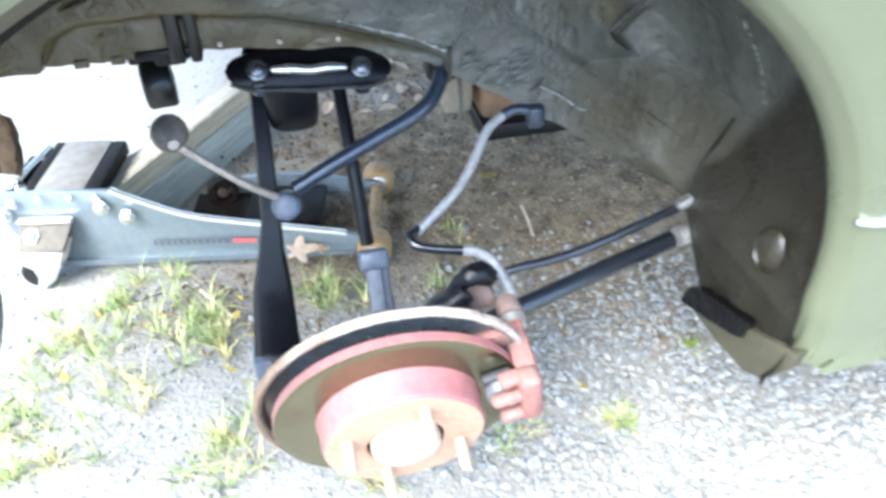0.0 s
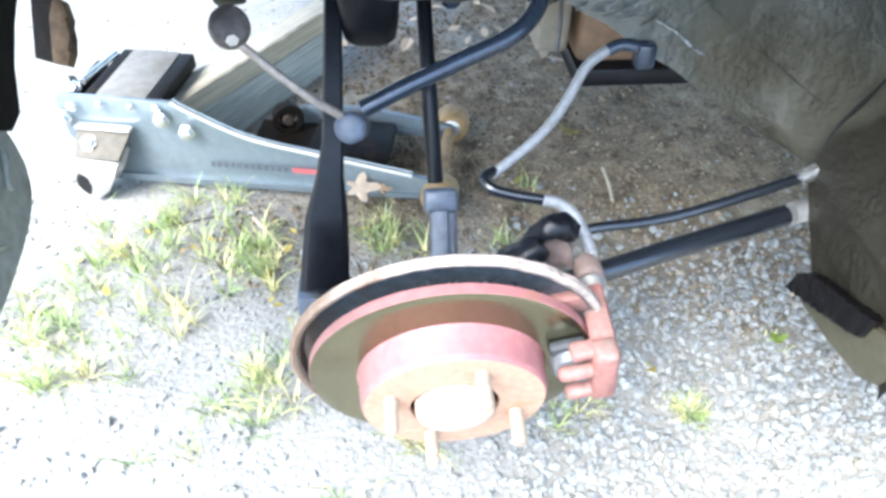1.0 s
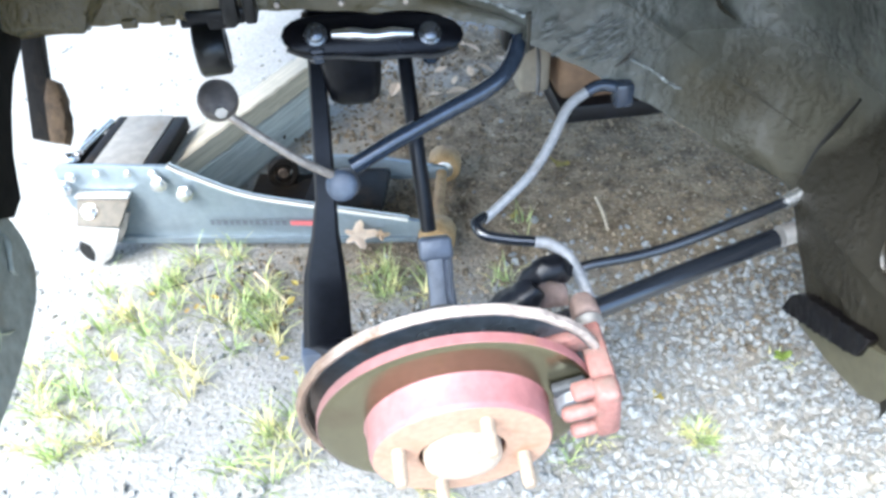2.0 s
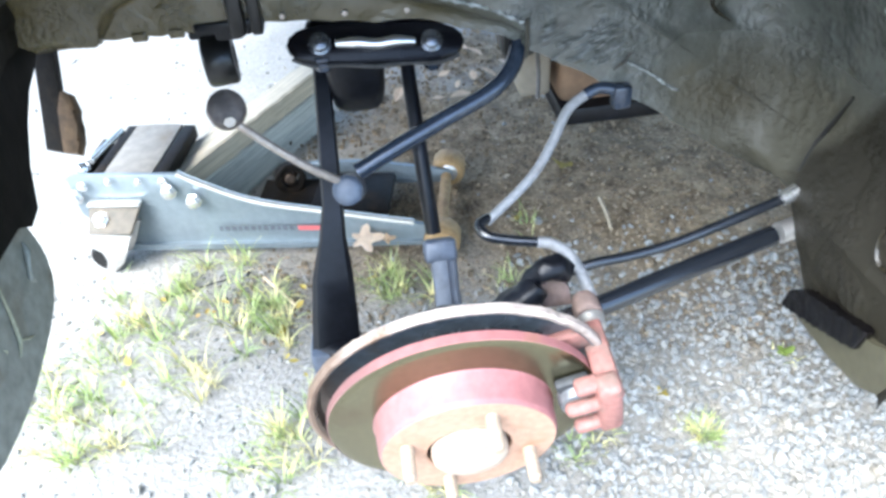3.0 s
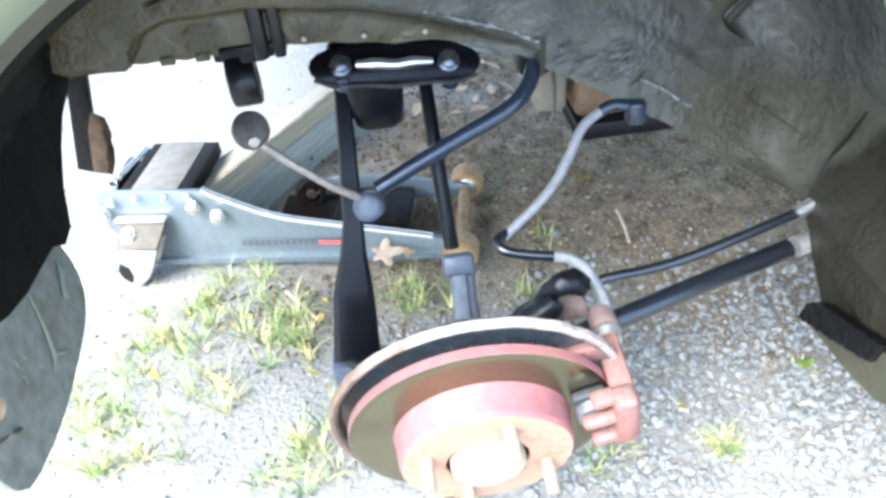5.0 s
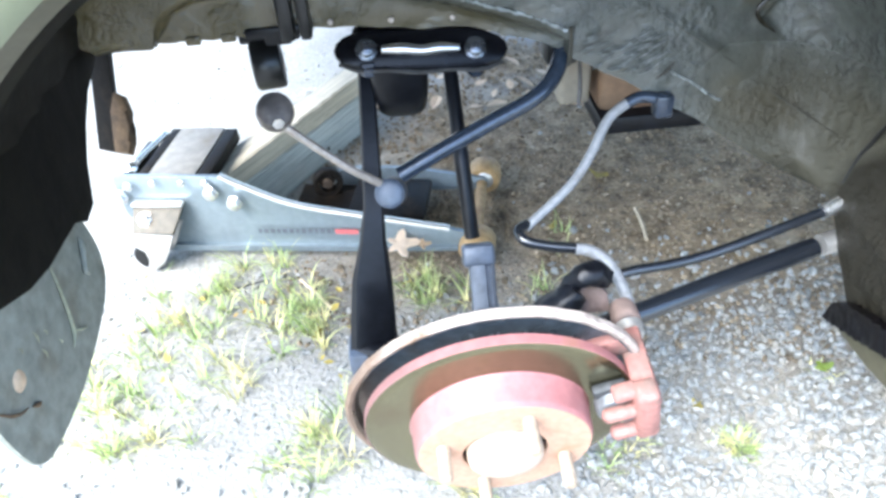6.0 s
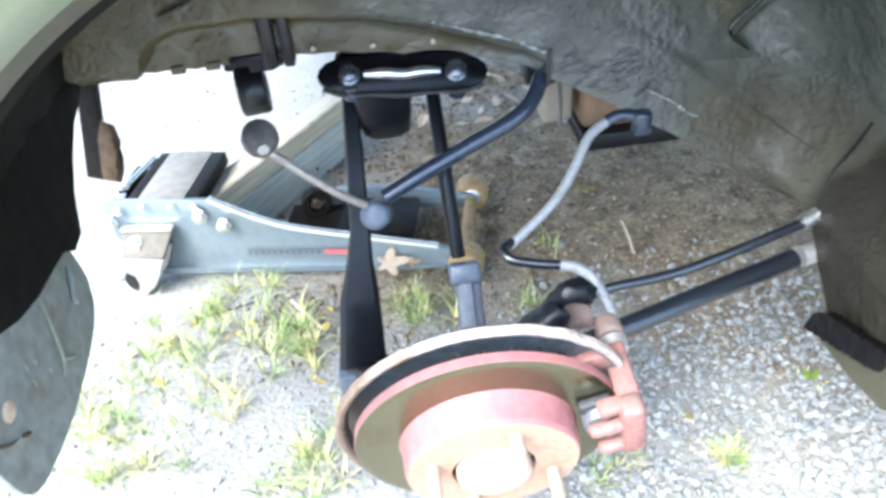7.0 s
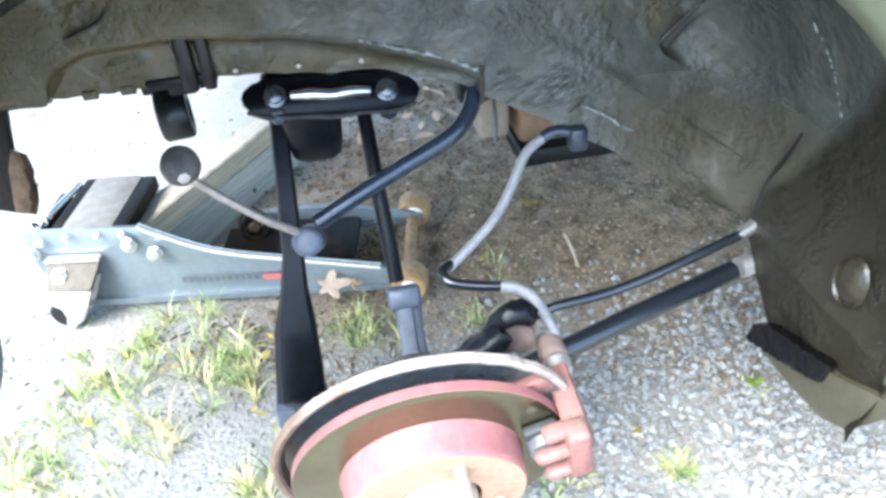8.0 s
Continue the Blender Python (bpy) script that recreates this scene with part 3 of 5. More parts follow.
def build_wheelhouse():
    """Inner arch: a band from the lip inboard, a rounded corner, then the pressed inner wall down to its cut lower edge."""
    bm = B()
    degs = [-18 + i * 0.4 for i in range(440)]
    rows = []
    for d in degs:
        e, ye = along(EDGE, d, 1), along(EDGE, d, 2)
        R, yb = along(BAND, d, 1), along(BAND, d, 2)
        row = [polar(LIP_R + 0.006, d, -0.044), polar(LIP_R + 0.014, d, -0.036), polar(0.5 * (LIP_R + R) + 0.008, d, -0.024), polar(R, d, -0.010)]
        for k in range(1, 9):
            row.append(polar(R + 0.002 * math.sin(k * 1.7), d, -0.010 + (yb + 0.010) * k / 8))
        corner = min(float(np.interp(d, [20, 50], [0.044, 0.06])), max(0.0, R - e))
        for k in range(1, 15):
            a = k / 14 * math.pi / 2
            q = polar(R - corner * (1 - math.cos(a)), d, yb + (ye - yb) * math.sin(a))
            if 0.28 < q.x < 0.37:
                q.y += wall_relief(q.x, q.z, R, e) * (k / 14) * min(1.0, (R - e) / 0.05)
            row.append(q)
        for k in range(1, 45):
            rr = (R - corner) + (e - R + corner) * k / 44
            q = polar(rr, d, ye)
            q.y += wall_relief(q.x, q.z, rr, e) * (1.0 if q.x > 0.2 else min(1.0, k / 9)) * min(1.0, (R - e) / 0.05)
            row.append(q)
        last = row[-1]
        last.z += 0.003 * noise.noise(Vector((last.x * 60, 0, 5))) if last.x < -0.15 else 0.0
        rows.append([bm.verts.new(q + Vector((0, 0.003 * noise.noise(q * 9) + 0.0012 * noise.noise(q * 45), 0))) for q in row])
    for a, b in zip(rows, rows[1:]):
        for k in range(len(a) - 1):
            bm.faces.new((a[k], a[k + 1], b[k + 1], b[k]))
    bmesh.ops.remove_doubles(bm, verts=bm.verts[:], dist=0.0002)
    bmesh.ops.dissolve_degenerate(bm, edges=bm.edges[:], dist=0.0001)
    calm = [v for v in bm.verts if v.co.x > 0.26 and 0.28 < v.co.z < 0.485 and v.co.y > 0.08 and not v.is_boundary]
    for _ in range(20):
        bmesh.ops.smooth_vert(bm, verts=calm, factor=0.5, use_axis_x=True, use_axis_y=True, use_axis_z=True)
    part("wheelhouse", bm, M_UNDERCOAT, car, "grey undercoated wheelhouse with brown mud and painted shade at its front", angle=55)
    # overlapping seam of the wall panels, and weld spots on the lower strip
    bm = B()
    tube(bm, [(0.1085, 0.268, 0.522), (0.109, 0.270, 0.500), (0.108, 0.272, 0.482)], 0.0018, 6)
    part("panel_seam", bm, M_UNDERCOAT_DARK, car)
    bm = B()
    tube(bm, [(0.3735, 0.154, 0.468), (0.372, 0.166, 0.437), (0.3685, 0.176, 0.407), (0.3585, 0.173, 0.379)], [0.0012, 0.0024, 0.0026, 0.0015], 6)
    part("sealer_crack", bm, M_RUBBER, car, "dark open seam")
    # thin dark tube: the shade along the pressed crease, drawn in
    bm = tube(B(), [(0.160, 0.271, 0.553), (0.214, 0.2662, 0.510), (0.281, 0.2632, 0.464), (0.318, 0.259, 0.435), (0.354, 0.235, 0.413), (0.366, 0.198, 0.410)], [0.0002, 0.0005, 0.0007, 0.0011, 0.0010, 0.0003], 6, 12)
    part("crease_shade", bm, M_UNDERCOAT_DARK, car, "dark line drawing the shade of the pressed crease")
    # beads of sealer: along the pressed step, on the weld line, and down the front corner
    rng = np.random.default_rng(3)
    # the last three tubes draw in the dark of hook, slot and overlap
    for pts, r, mat in (([(0.0, 0.2845, 0.5552), (0.03, 0.2822, 0.5452), (0.074, 0.2782, 0.5312), (0.104, 0.2692, 0.5187)], 0.0013, M_SEALER),
                        ([(0.206, 0.2595, 0.4712), (0.229, 0.2590, 0.4570), (0.252, 0.2585, 0.4395), (0.262, 0.2585, 0.4345)], 0.0010, M_SEALER),
                        ([(0.3195, 0.2605, 0.5605), (0.3055, 0.2635, 0.5465), (0.2865, 0.2655, 0.5275), (0.2840, 0.2660, 0.5195), (0.2905, 0.2665, 0.5100), (0.3060, 0.2660, 0.4985)], 0.0022, M_MUD_AND_SHADE),
                        ([(0.2085, 0.2600, 0.4805), (0.2020, 0.2605, 0.4715), (0.1925, 0.2610, 0.4640)], 0.0016, M_MUD_AND_SHADE),
                        ([(-0.243, 0.2825, 0.5895), (-0.232, 0.2820, 0.5925), (-0.211, 0.2820, 0.6005), (-0.203, 0.2825, 0.6080)], 0.0022, M_MUD_AND_SHADE)):
        bm = tube(B(), pts, [0.3 * r] + [r] * (len(pts) - 2) + [0.3 * r] if mat is M_MUD_AND_SHADE else r, 6, 14)
        for v in bm.verts if mat is M_SEALER else ():
            v.co += Vector((rng.uniform(-1, 1), rng.uniform(-1, 1), rng.uniform(-1, 1))) * r * 0.9
        part("bead_or_crease_line", bm, mat, car, "flaky pale sealer bead" if mat is M_SEALER else "dark tube drawing the shade of a crease")

    for pts, n in (([(0.335, 0.133, 0.588), (0.3545, 0.119, 0.552), (0.3655, 0.105, 0.511), (0.3725, 0.098, 0.480)], 15), ([(0.366, 0.074, 0.525), (0.3745, 0.062, 0.492), (0.379, 0.050, 0.468)], 7)):
        line = smooth_path(pts, 20)
        bm = B()
        for _ in range(n):
            k = int(len(line) * 0.92 * rng.random() ** 1.4)
            a, c = line[k], line[min(k + int(rng.integers(1, 4)), len(line) - 1)]
            off = Vector(rng.uniform(-0.0012, 0.0012, 3))
            tube(bm, [a + off, a.lerp(c, 0.5) + off * 0.5, c + off], [0.0002, rng.uniform(0.0005, 0.0011), 0.0002], 5, 2)
        tagged(part("sealer_flakes", bm, M_SEALER, car), "flaking pale sealer", kind="stuff")
    wrinkled_sealer(rng)
    for x, z in ((-0.285, 0.5325), (-0.245, 0.5305), (-0.212, 0.5305)):
        bm = B()
        box(bm, (x - 0.007, 0.2975, z - 0.0035), (x + 0.007, 0.3035, z + 0.005), bevel=0.0015)
        part("edge_tab", bm, M_UNDERCOAT, car, "folded tab on the panel edge")
    for x in (-0.115, -0.058, 0.0):
        bm = B()
        lathe(bm, [(0, 0.0015), (0.0022, 0.001), (0.003, -0.002), (0, -0.002)], 10, frame_matrix((x, 0.2985, 0.5335 - 0.06 * (x + 0.06)), (0, -1, 0.2)), close=False)
        part("weld_spot", bm, M_ROD, car)


def build_side():
    """Outer body side with the wheel arch cut out of it, rolled in at the lip, down to the sill."""
    bm = B()
    degs = [-10 + i * 2.0 for i in range(91)]
    rings = []
    for y, grow in ((-0.034, 0.005), (-0.041, 0.002), (-0.051, 0.007), (-0.059, 0.014), (-0.0625, 0.019), (-0.064, 0.026)):
        rings.append([bm.verts.new(polar(LIP_R + grow + 0.012 * max(0.0, -d) / 10, d, y)) for d in degs])
    for name, lo, hi, strip, mat, label in (("arch_flange", -90, 96, rings[:4], M_PAINT, "sage green rolled-in arch flange"),
                                            ("arch_flange", 96, 999, rings[2:4], M_PAINT_SHADED, "rolled-in arch flange with shade put in its paint colour"),
                                            ("flange_edge", 96, 999, rings[:3], M_LINER, "black edge of the liner on the flange")):
        flange = B()
        pick = [k for k, d in enumerate(degs) if lo <= d <= hi]
        inner = [[flange.verts.new(ring[k].co) for k in pick] for ring in strip]
        for a, b in zip(inner, inner[1:]):
            for k in range(len(a) - 1):
                flange.faces.new((a[k], a[k + 1], b[k + 1], b[k]))
        part(name, flange, mat, car, label, angle=60)
    for ring in rings[:3]:
        for v in ring:
            bm.verts.remove(v)
    rings = rings[3:]
    for f in (0.15, 0.4, 0.7, 1.0):
        ring = []
        for d in degs:
            c, s = math.cos(radians(d)), math.sin(radians(d))
            k = min((1.3 if c > 0 else 0.60) / max(abs(c), 1e-4), (0.75 if s > 0 else (0.062 if c > 0 else 0.02)) / max(abs(s), 1e-4))
            k = max(k, LIP_R + 0.03)
            q = polar(LIP_R + 0.026, d, 0).lerp(Vector((k * c, 0, ARCH_Z + k * s)), f)
            q.y = -0.064 - 0.03 * math.sin(f * 1.9) * max(0.2, min(1.0, (q.z - 0.30) / 0.3))
            ring.append(bm.verts.new(q))
        rings.append(ring)
    for a, b in zip(rings, rings[1:]):
        for k in range(len(a) - 1):
            bm.faces.new((a[k], a[k + 1], b[k + 1], b[k]))
    part("quarter_panel", bm, M_PAINT, car, "sage green painted quarter panel", angle=60)
    bm = B()
    slab(bm, [(0.356, 0.3365), (1.3, 0.325), (1.3, 0.42), (0.40, 0.42), (0.372, 0.40)], 0.02, frame_matrix((0, -0.0575, 0), (0, -1, 0), (1, 0, 0)), 0.004)
    part("sill", bm, M_PAINT, car, "sage green sill")
    bm = B()
    tube(bm, [(0.339, -0.061, 0.506), (0.37, -0.066, 0.506), (0.5, -0.0715, 0.506), (0.73, -0.080, 0.506), (1.02, -0.086, 0.506), (1.25, -0.086, 0.506)], [0.003, 0.0045, 0.0045, 0.0045, 0.0045, 0.0045], 10)
    part("side_moulding", bm, M_CHROME, car, "bright side trim strip")
    bm = B()
    box(bm, (0.42, 0.14, 0.40), (1.29, 1.15, 0.60))
    box(bm, (-0.46, 0.36, 0.66), (0.42, 1.16, 0.74))
    # unseen block added below the floor to shade the dirt
    box(bm, (-0.22, 0.50, 0.50), (0.42, 1.22, 0.662))
    part("floor_and_shade_block", bm, M_UNDERCOAT_DARK, car, "unseen dark floor pan with an added shading block")
    # unseen far side; its lower edges are raised to let light in
    bm = B()
    box(bm, (0.36, 1.52, 0.64), (1.31, 1.58, 1.1), bevel=0.02)
    box(bm, (-0.60, 1.52, 0.80), (0.36, 1.58, 1.1), bevel=0.02)
    part("far_side", bm, M_PAINT, car)
    # unseen tail, set close in so light reaches the ground behind
    bm = B()
    box(bm, (-0.62, -0.075, 0.64), (-0.58, 1.55, 1.12), bevel=0.015)
    part("tail_panel", bm, M_PAINT, car)
    bm = B()
    box(bm, (-0.62, -0.085, 1.10), (1.32, 1.57, 1.14), bevel=0.018, segments=3)
    part("rear_deck", bm, M_PAINT, car)
    bm = B()
    box(bm, (1.28, -0.07, 0.34), (1.31, 1.15, 1.11), bevel=0.01)
    part("bulkhead", bm, M_UNDERCOAT_DARK, car)


build_wheelhouse()
build_side()


def yz_slab(name, x, outline, thick, mat, label="", bevel=0.001, rounded=False):
    """A plate across the car: its outline in Y, Z at one X."""
    bm = B()
    if rounded:
        ring = smooth_path([(p[0], p[1], 0) for p in outline + outline[:1]], 4)[:-1]
        outline = [(p.x, p.y) for p in ring]
    slab(bm, outline, thick, frame_matrix((x, 0, 0), (1, 0, 0), (0, 1, 0)), bevel)
    return part(name, bm, mat, car, label)


def build_flaps():
    # mud flap behind the wheel, below the black liner
    flap = yz_slab("mud_flap", -0.330, [(0.132, 0.470), (0.140, 0.430), (0.136, 0.404), (0.113, 0.384), (0.037, 0.369), (-0.030, 0.3725), (-0.050, 0.382), (-0.060, 0.400),
                   (-0.066, 0.444), (-0.066, 0.52), (0.06, 0.52)], 0.004, M_FLAP, "grey plastic mud flap with a rust spot", rounded=True)
    bm = B()
    lathe(bm, [(0, 0.0012), (0.006, 0.001), (0.0085, -0.001), (0, -0.001)], 14, frame_matrix((-0.3295, -0.026, 0.4415), (1, 0, 0), (0, 1, 0)), close=False)
    part("rivet", bm, M_LEAF_DRY, flap, "rusty rivet")
    bm = B()
    tube(bm, [(-0.3288, 0.063, 0.466), (-0.3280, 0.061, 0.455), (-0.3275, 0.056, 0.432), (-0.3278, 0.050, 0.411), (-0.3290, 0.042, 0.401)], [0.0003, 0.0009, 0.0012, 0.0018, 0.0004], 8)
    tube(bm, [(-0.3285, 0.053, 0.409), (-0.3278, 0.061, 0.402), (-0.3288, 0.070, 0.396)], [0.0009, 0.0012, 0.0004], 8)
    part("crease", bm, M_SCUFF, flap, "pale scuffed crease")
    bm = B()
    tube(bm, [(-0.3285, -0.060, 0.449), (-0.3275, -0.053, 0.438), (-0.3275, -0.044, 0.429), (-0.3288, -0.034, 0.423)], [0.0006, 0.0013, 0.0011, 0.0004], 8)
    tube(bm, [(-0.3285, -0.030, 0.419), (-0.3280, -0.026, 0.416), (-0.3288, -0.021, 0.413)], [0.0008, 0.0020, 0.0008], 8)
    part("mud_smear", bm, M_FLANGE, flap, "dried brown mud smear")
    bm = B()
    tube(bm, [(-0.3285, 0.117, 0.452), (-0.3272, 0.114, 0.445), (-0.3272, 0.106, 0.434), (-0.3280, 0.103, 0.427), (-0.3290, 0.108, 0.419)], [0.0010, 0.0030, 0.0018, 0.0024, 0.0010], 10)
    part("buckle", bm, M_FLAP, flap, "buckled inner edge")
    bm = B()
    for y, z, l in ((0.0085, 0.447, 0.006), (0.0080, 0.431, 0.005), (0.020, 0.440, 0.003), (0.030, 0.420, 0.003), (-0.012, 0.455, 0.003)):
        tube(bm, [(-0.3286, y, z + l), (-0.3278, y + 0.001, z), (-0.3286, y + 0.001, z - l)], [0.0002, 0.0008, 0.0002], 6)
    part("scratch", bm, M_SCUFF, flap, "pale scratches")
    yz_slab("arch_liner", -0.326, [(0.300, 0.60), (0.288, 0.545), (0.262, 0.532), (0.231, 0.525), (0.203, 0.507), (0.176, 0.485), (0.158, 0.455), (0.137, 0.452), (0.118, 0.466), (0.091, 0.467),
             (0.06, 0.468), (0.027, 0.476), (-0.008, 0.491), (-0.062, 0.52), (-0.055, 0.68), (0.25, 0.68)], 0.006, M_LINER, "black plastic arch liner")
    # upper sheet of the liner, bent round the back of the arch
    bm = B()
    rings = []
    for d in range(136, 161, 2):
        inner = float(np.interp(d, [136, 140, 144, 149, 158], [0.04, 0.15, 0.20, 0.235, 0.262]))
        R = along(BAND, min(d, 157), 1) - 0.007
        ring = [polar(LIP_R + 0.003, d, -0.042), polar(LIP_R + 0.010, d, -0.034), polar(R - 0.006, d, -0.012)]
        ring += [polar(R + 0.0015 * math.sin(k * 2.3 + d), d, 0.0 + inner * k / 8) for k in range(9)] + [polar(R + 0.006, d, inner + 0.003)]
        rings.append([bm.verts.new(q) for q in ring])
    for a, c in zip(rings, rings[1:]):
        for k in range(len(a) - 1):
            bm.faces.new((a[k], a[k + 1], c[k + 1], c[k]))
    part("liner_sheet", bm, M_LINER, car, "black plastic liner sheet", angle=60)
    # lower corner of the sill at the front of the arch
    end = yz_slab("sill_corner", 0.359, [(0.112, 0.272), (0.093, 0.2585), (0.045, 0.262), (-0.003, 0.270), (-0.030, 0.288), (-0.054, 0.332), (-0.054, 0.352), (0.0, 0.322), (0.09, 0.288)], 0.012, M_PAINT_SHADED, "sage green lower corner of the sill, darkened for shade")
    bm = B()
    top = [(0.112, 0.278), (0.098, 0.2945), (0.070, 0.3065), (0.040, 0.3175), (0.006, 0.3300)]
    low = [(0.010, 0.3040), (0.040, 0.2900), (0.070, 0.2765), (0.098, 0.2640), (0.117, 0.2560)]
    ring = smooth_path([(y, z, 0) for y, z in top], 8) + smooth_path([(y, z, 0) for y, z in low], 8)
    slab(bm, [(q.x + 0.0012 * noise.noise(q * 300), q.y + 0.0022 * noise.noise(q * 160)) for q in ring], 0.010, frame_matrix((0.3520, 0, 0), (1, 0, 0), (0, 1, 0)), 0.0015)
    bmesh.ops.triangulate(bm, faces=[f for f in bm.faces if len(f.verts) > 4])
    bmesh.ops.subdivide_edges(bm, edges=[e for e in bm.edges if e.calc_length() > 0.008], cuts=2, use_grid_fill=True)
    for v in bm.verts:
        v.co.x += 0.0022 * noise.noise(v.co * 140)
    part("tar_strip", bm, M_TAR, end, "ragged shiny black rubber seal strip")
    bm = B()
    lathe(bm, [(0, 0.0050), (0.008, 0.0046), (0.0135, 0.0030), (0.0165, 0.0006), (0.0185, -0.0004), (0.0200, 0.0018), (0.0220, -0.001), (0.0200, -0.003)], 32, frame_matrix((0.3560, 0.030, 0.401), (-1, 0, 0.1), (0, 1, 0)) @ Matrix.Diagonal((0.85, 1.1, 1, 1)), close=False)
    part("plug", bm, M_MUD_AND_SHADE, end, "round muddy wet plug")


build_flaps()


# ---- brake assembly ----
HUB = Matrix.Translation((0.0006, 0.0041, 0.2541)) @ Matrix(((0.9808, 0.0321, 0.1924), (0.1951, -0.1616, -0.9674), (0.0, 0.9863, -0.1648))).to_4x4()
PHASE = -19.3


def build_brake():
    t = thing("brake_assembly", "rusty brake disc with faded red hub and caliper", "brake disc", HUB)
    bm = B()
    lathe(bm, [(0.0795, -0.0304), (0.113, -0.0304), (0.1195, -0.0306), (0.1215, -0.0316), (0.1215, -0.0405), (0.1205, -0.0413), (0.075, -0.0413), (0.075, -0.0350)], 128)
    disc = part("disc", bm, M_DISC, t, "worn steel friction disc")
    bm = B()
    lathe(bm, [(0.1216, -0.0314), (0.1222, -0.0318), (0.1222, -0.0403), (0.1216, -0.0407)], 128)
    part("disc_rim", bm, M_HAT, disc, "pinkish red disc edge")
    bm = B()
    lathe(bm, [(0.0822, -0.0302), (0.0808, -0.028), (0.0795, -0.006), (0.0782, -0.0018), (0.0765, -0.0004), (0.070, -0.0304)], 128)
    hat = part("hat", bm, M_HAT, t, "faded pinkish red disc hat")
    bm = B()
    lathe(bm, [(0.0768, 0.0), (0.0765, -0.006), (0.0385, -0.006), (0.0375, -0.0005), (0.0385, 0.0004)], 96)
    part("hat_face", bm, M_FACE, hat, "orange rusty hat face")
    bm = B()
    lathe(bm, [(0, 0.0145), (0.010, 0.0145), (0.022, 0.0135), (0.029, 0.0115), (0.0325, 0.008), (0.034, 0.003), (0.034, -0.01), (0, -0.01)], 48, close=False)
    part("hub_cap", bm, M_CAP, t, "bright bare metal hub cap")
    for k in range(4):
        a = radians(PHASE + 90 * k)
        bm = B()
        prof = [(0, -0.004), (0.0062, -0.004)]
        for i in range(14):
            prof += [(0.0062, i * 0.002), (0.0056, i * 0.002 + 0.001)]
        prof += [(0.0045, 0.031), (0, 0.031)]
        lathe(bm, prof, 16, Matrix.Translation((0.05715 * math.cos(a), 0.05715 * math.sin(a), 0)), close=False)
        part("wheel_stud", bm, M_STUD, t, "threaded steel wheel stud")
    bm = B()
    lathe(bm, [(0.060, -0.0600), (0.118, -0.0600), (0.1265, -0.0590), (0.1300, -0.0500), (0.1340, -0.0480), (0.1366, -0.0500), (0.1352, -0.0525), (0.1325, -0.0520), (0.1295, -0.0625), (0.060, -0.0635)], 128)
    shield = part("dust_shield", bm, M_SHIELD, t, "dark steel dust shield")
    bm = B()
    ring = []
    for k in range(160):
        a = 2 * math.pi * k / 160
        r = 0.1366 + 0.0009 * noise.noise(Vector((math.cos(a) * 9, math.sin(a) * 9, 0))) + 0.0006 * noise.noise(Vector((math.cos(a) * 45, math.sin(a) * 45, 4)))
        ring.append((r * math.cos(a), r * math.sin(a)))
    rings = []
    for dr, z in ((-0.0005, -0.0470), (0.0022, -0.0490), (0.0024, -0.0545), (-0.001, -0.0565), (-0.0045, -0.0530), (-0.0040, -0.0480)):
        rings.append([bm.verts.new((x * (1 + dr / 0.1364), y * (1 + dr / 0.1364), z)) for x, y in ring])
    for a, b in zip(rings, rings[1:] + rings[:1]):
        for k in range(160):
            bm.faces.new((a[k], a[(k + 1) % 160], b[(k + 1) % 160], b[k]))
    part("shield_lip", bm, M_SHIELD_EDGE, shield, "bare rusty shield edge")
    # caliper, turned up from the level
    K = Matrix.Rotation(radians(18), 4, "Z")
    bm = B()
    box(bm, (0.1215, -0.005, -0.076), (0.1425, 0.020, -0.006), K, 0.0035, 2)
    lower = B()
    box(lower, (0.121, -0.036, -0.016), (0.1425, 0.036, 0.006), None, 0.006, 3)
    for v in lower.verts:
        v.co.x -= 0.30 * max(0.0, -v.co.y)
        v.co = K @ v.co
    mesh = bpy.data.meshes.new("caliper_lower")
    lower.to_mesh(mesh)
    lower.free()
    bm.from_mesh(mesh)
    bpy.data.meshes.remove(mesh)
    cal = part("caliper", bm, M_RED, t, "faded red brake caliper")
    for lo, hi in (((0.090, 0.001, -0.010), (0.131, 0.014, 0.003)), ((0.091, -0.034, -0.010), (0.126, -0.020, 0.003))):
        bm = B()
        box(bm, lo, hi, K, 0.0055, 3)
        part("caliper_finger", bm, M_RED, cal, "red caliper finger")
    bm = B()
    box(bm, (0.104, 0.0235, -0.018), (0.126, 0.035, -0.002), K, 0.0045, 3)
    part("caliper_tab", bm, M_RED, cal)
    bm = B()
    box(bm, (0.088, 0.016, -0.064), (0.132, 0.042, -0.050), K, 0.005)
    part("caliper_bracket", bm, M_RED, cal, "red caliper bracket")
    bm = B()
    lathe(bm, [(0, 0.0), (0.0105, 0.0), (0.0120, -0.003), (0.0115, -0.009), (0.0128, -0.011), (0.0128, -0.0135), (0.011, -0.015), (0, -0.015)], 24, K @ frame_matrix((0.1345, 0.006, -0.072), (0, 0.1, 1)), close=False)
    part("pin_boot", bm, M_STEEL, cal, "grey slide pin boot")
    bm = B()
    lathe(bm, [(0, 0.0), (0.0125, 0.0), (0.0135, -0.003), (0.0125, -0.018), (0.010, -0.024), (0, -0.024)], 24, K @ frame_matrix((0.1342, 0.006, -0.087), (0, 0.1, 1)), close=False)
    part("pin_sleeve", bm, M_EAR, cal)
    bm = B()
    box(bm, (0.088, -0.031, -0.0295), (0.118, 0.020, -0.020), K, 0.003)
    part("brake_pad", bm, M_PAD, cal, "grey brake pad")
    bm = B()
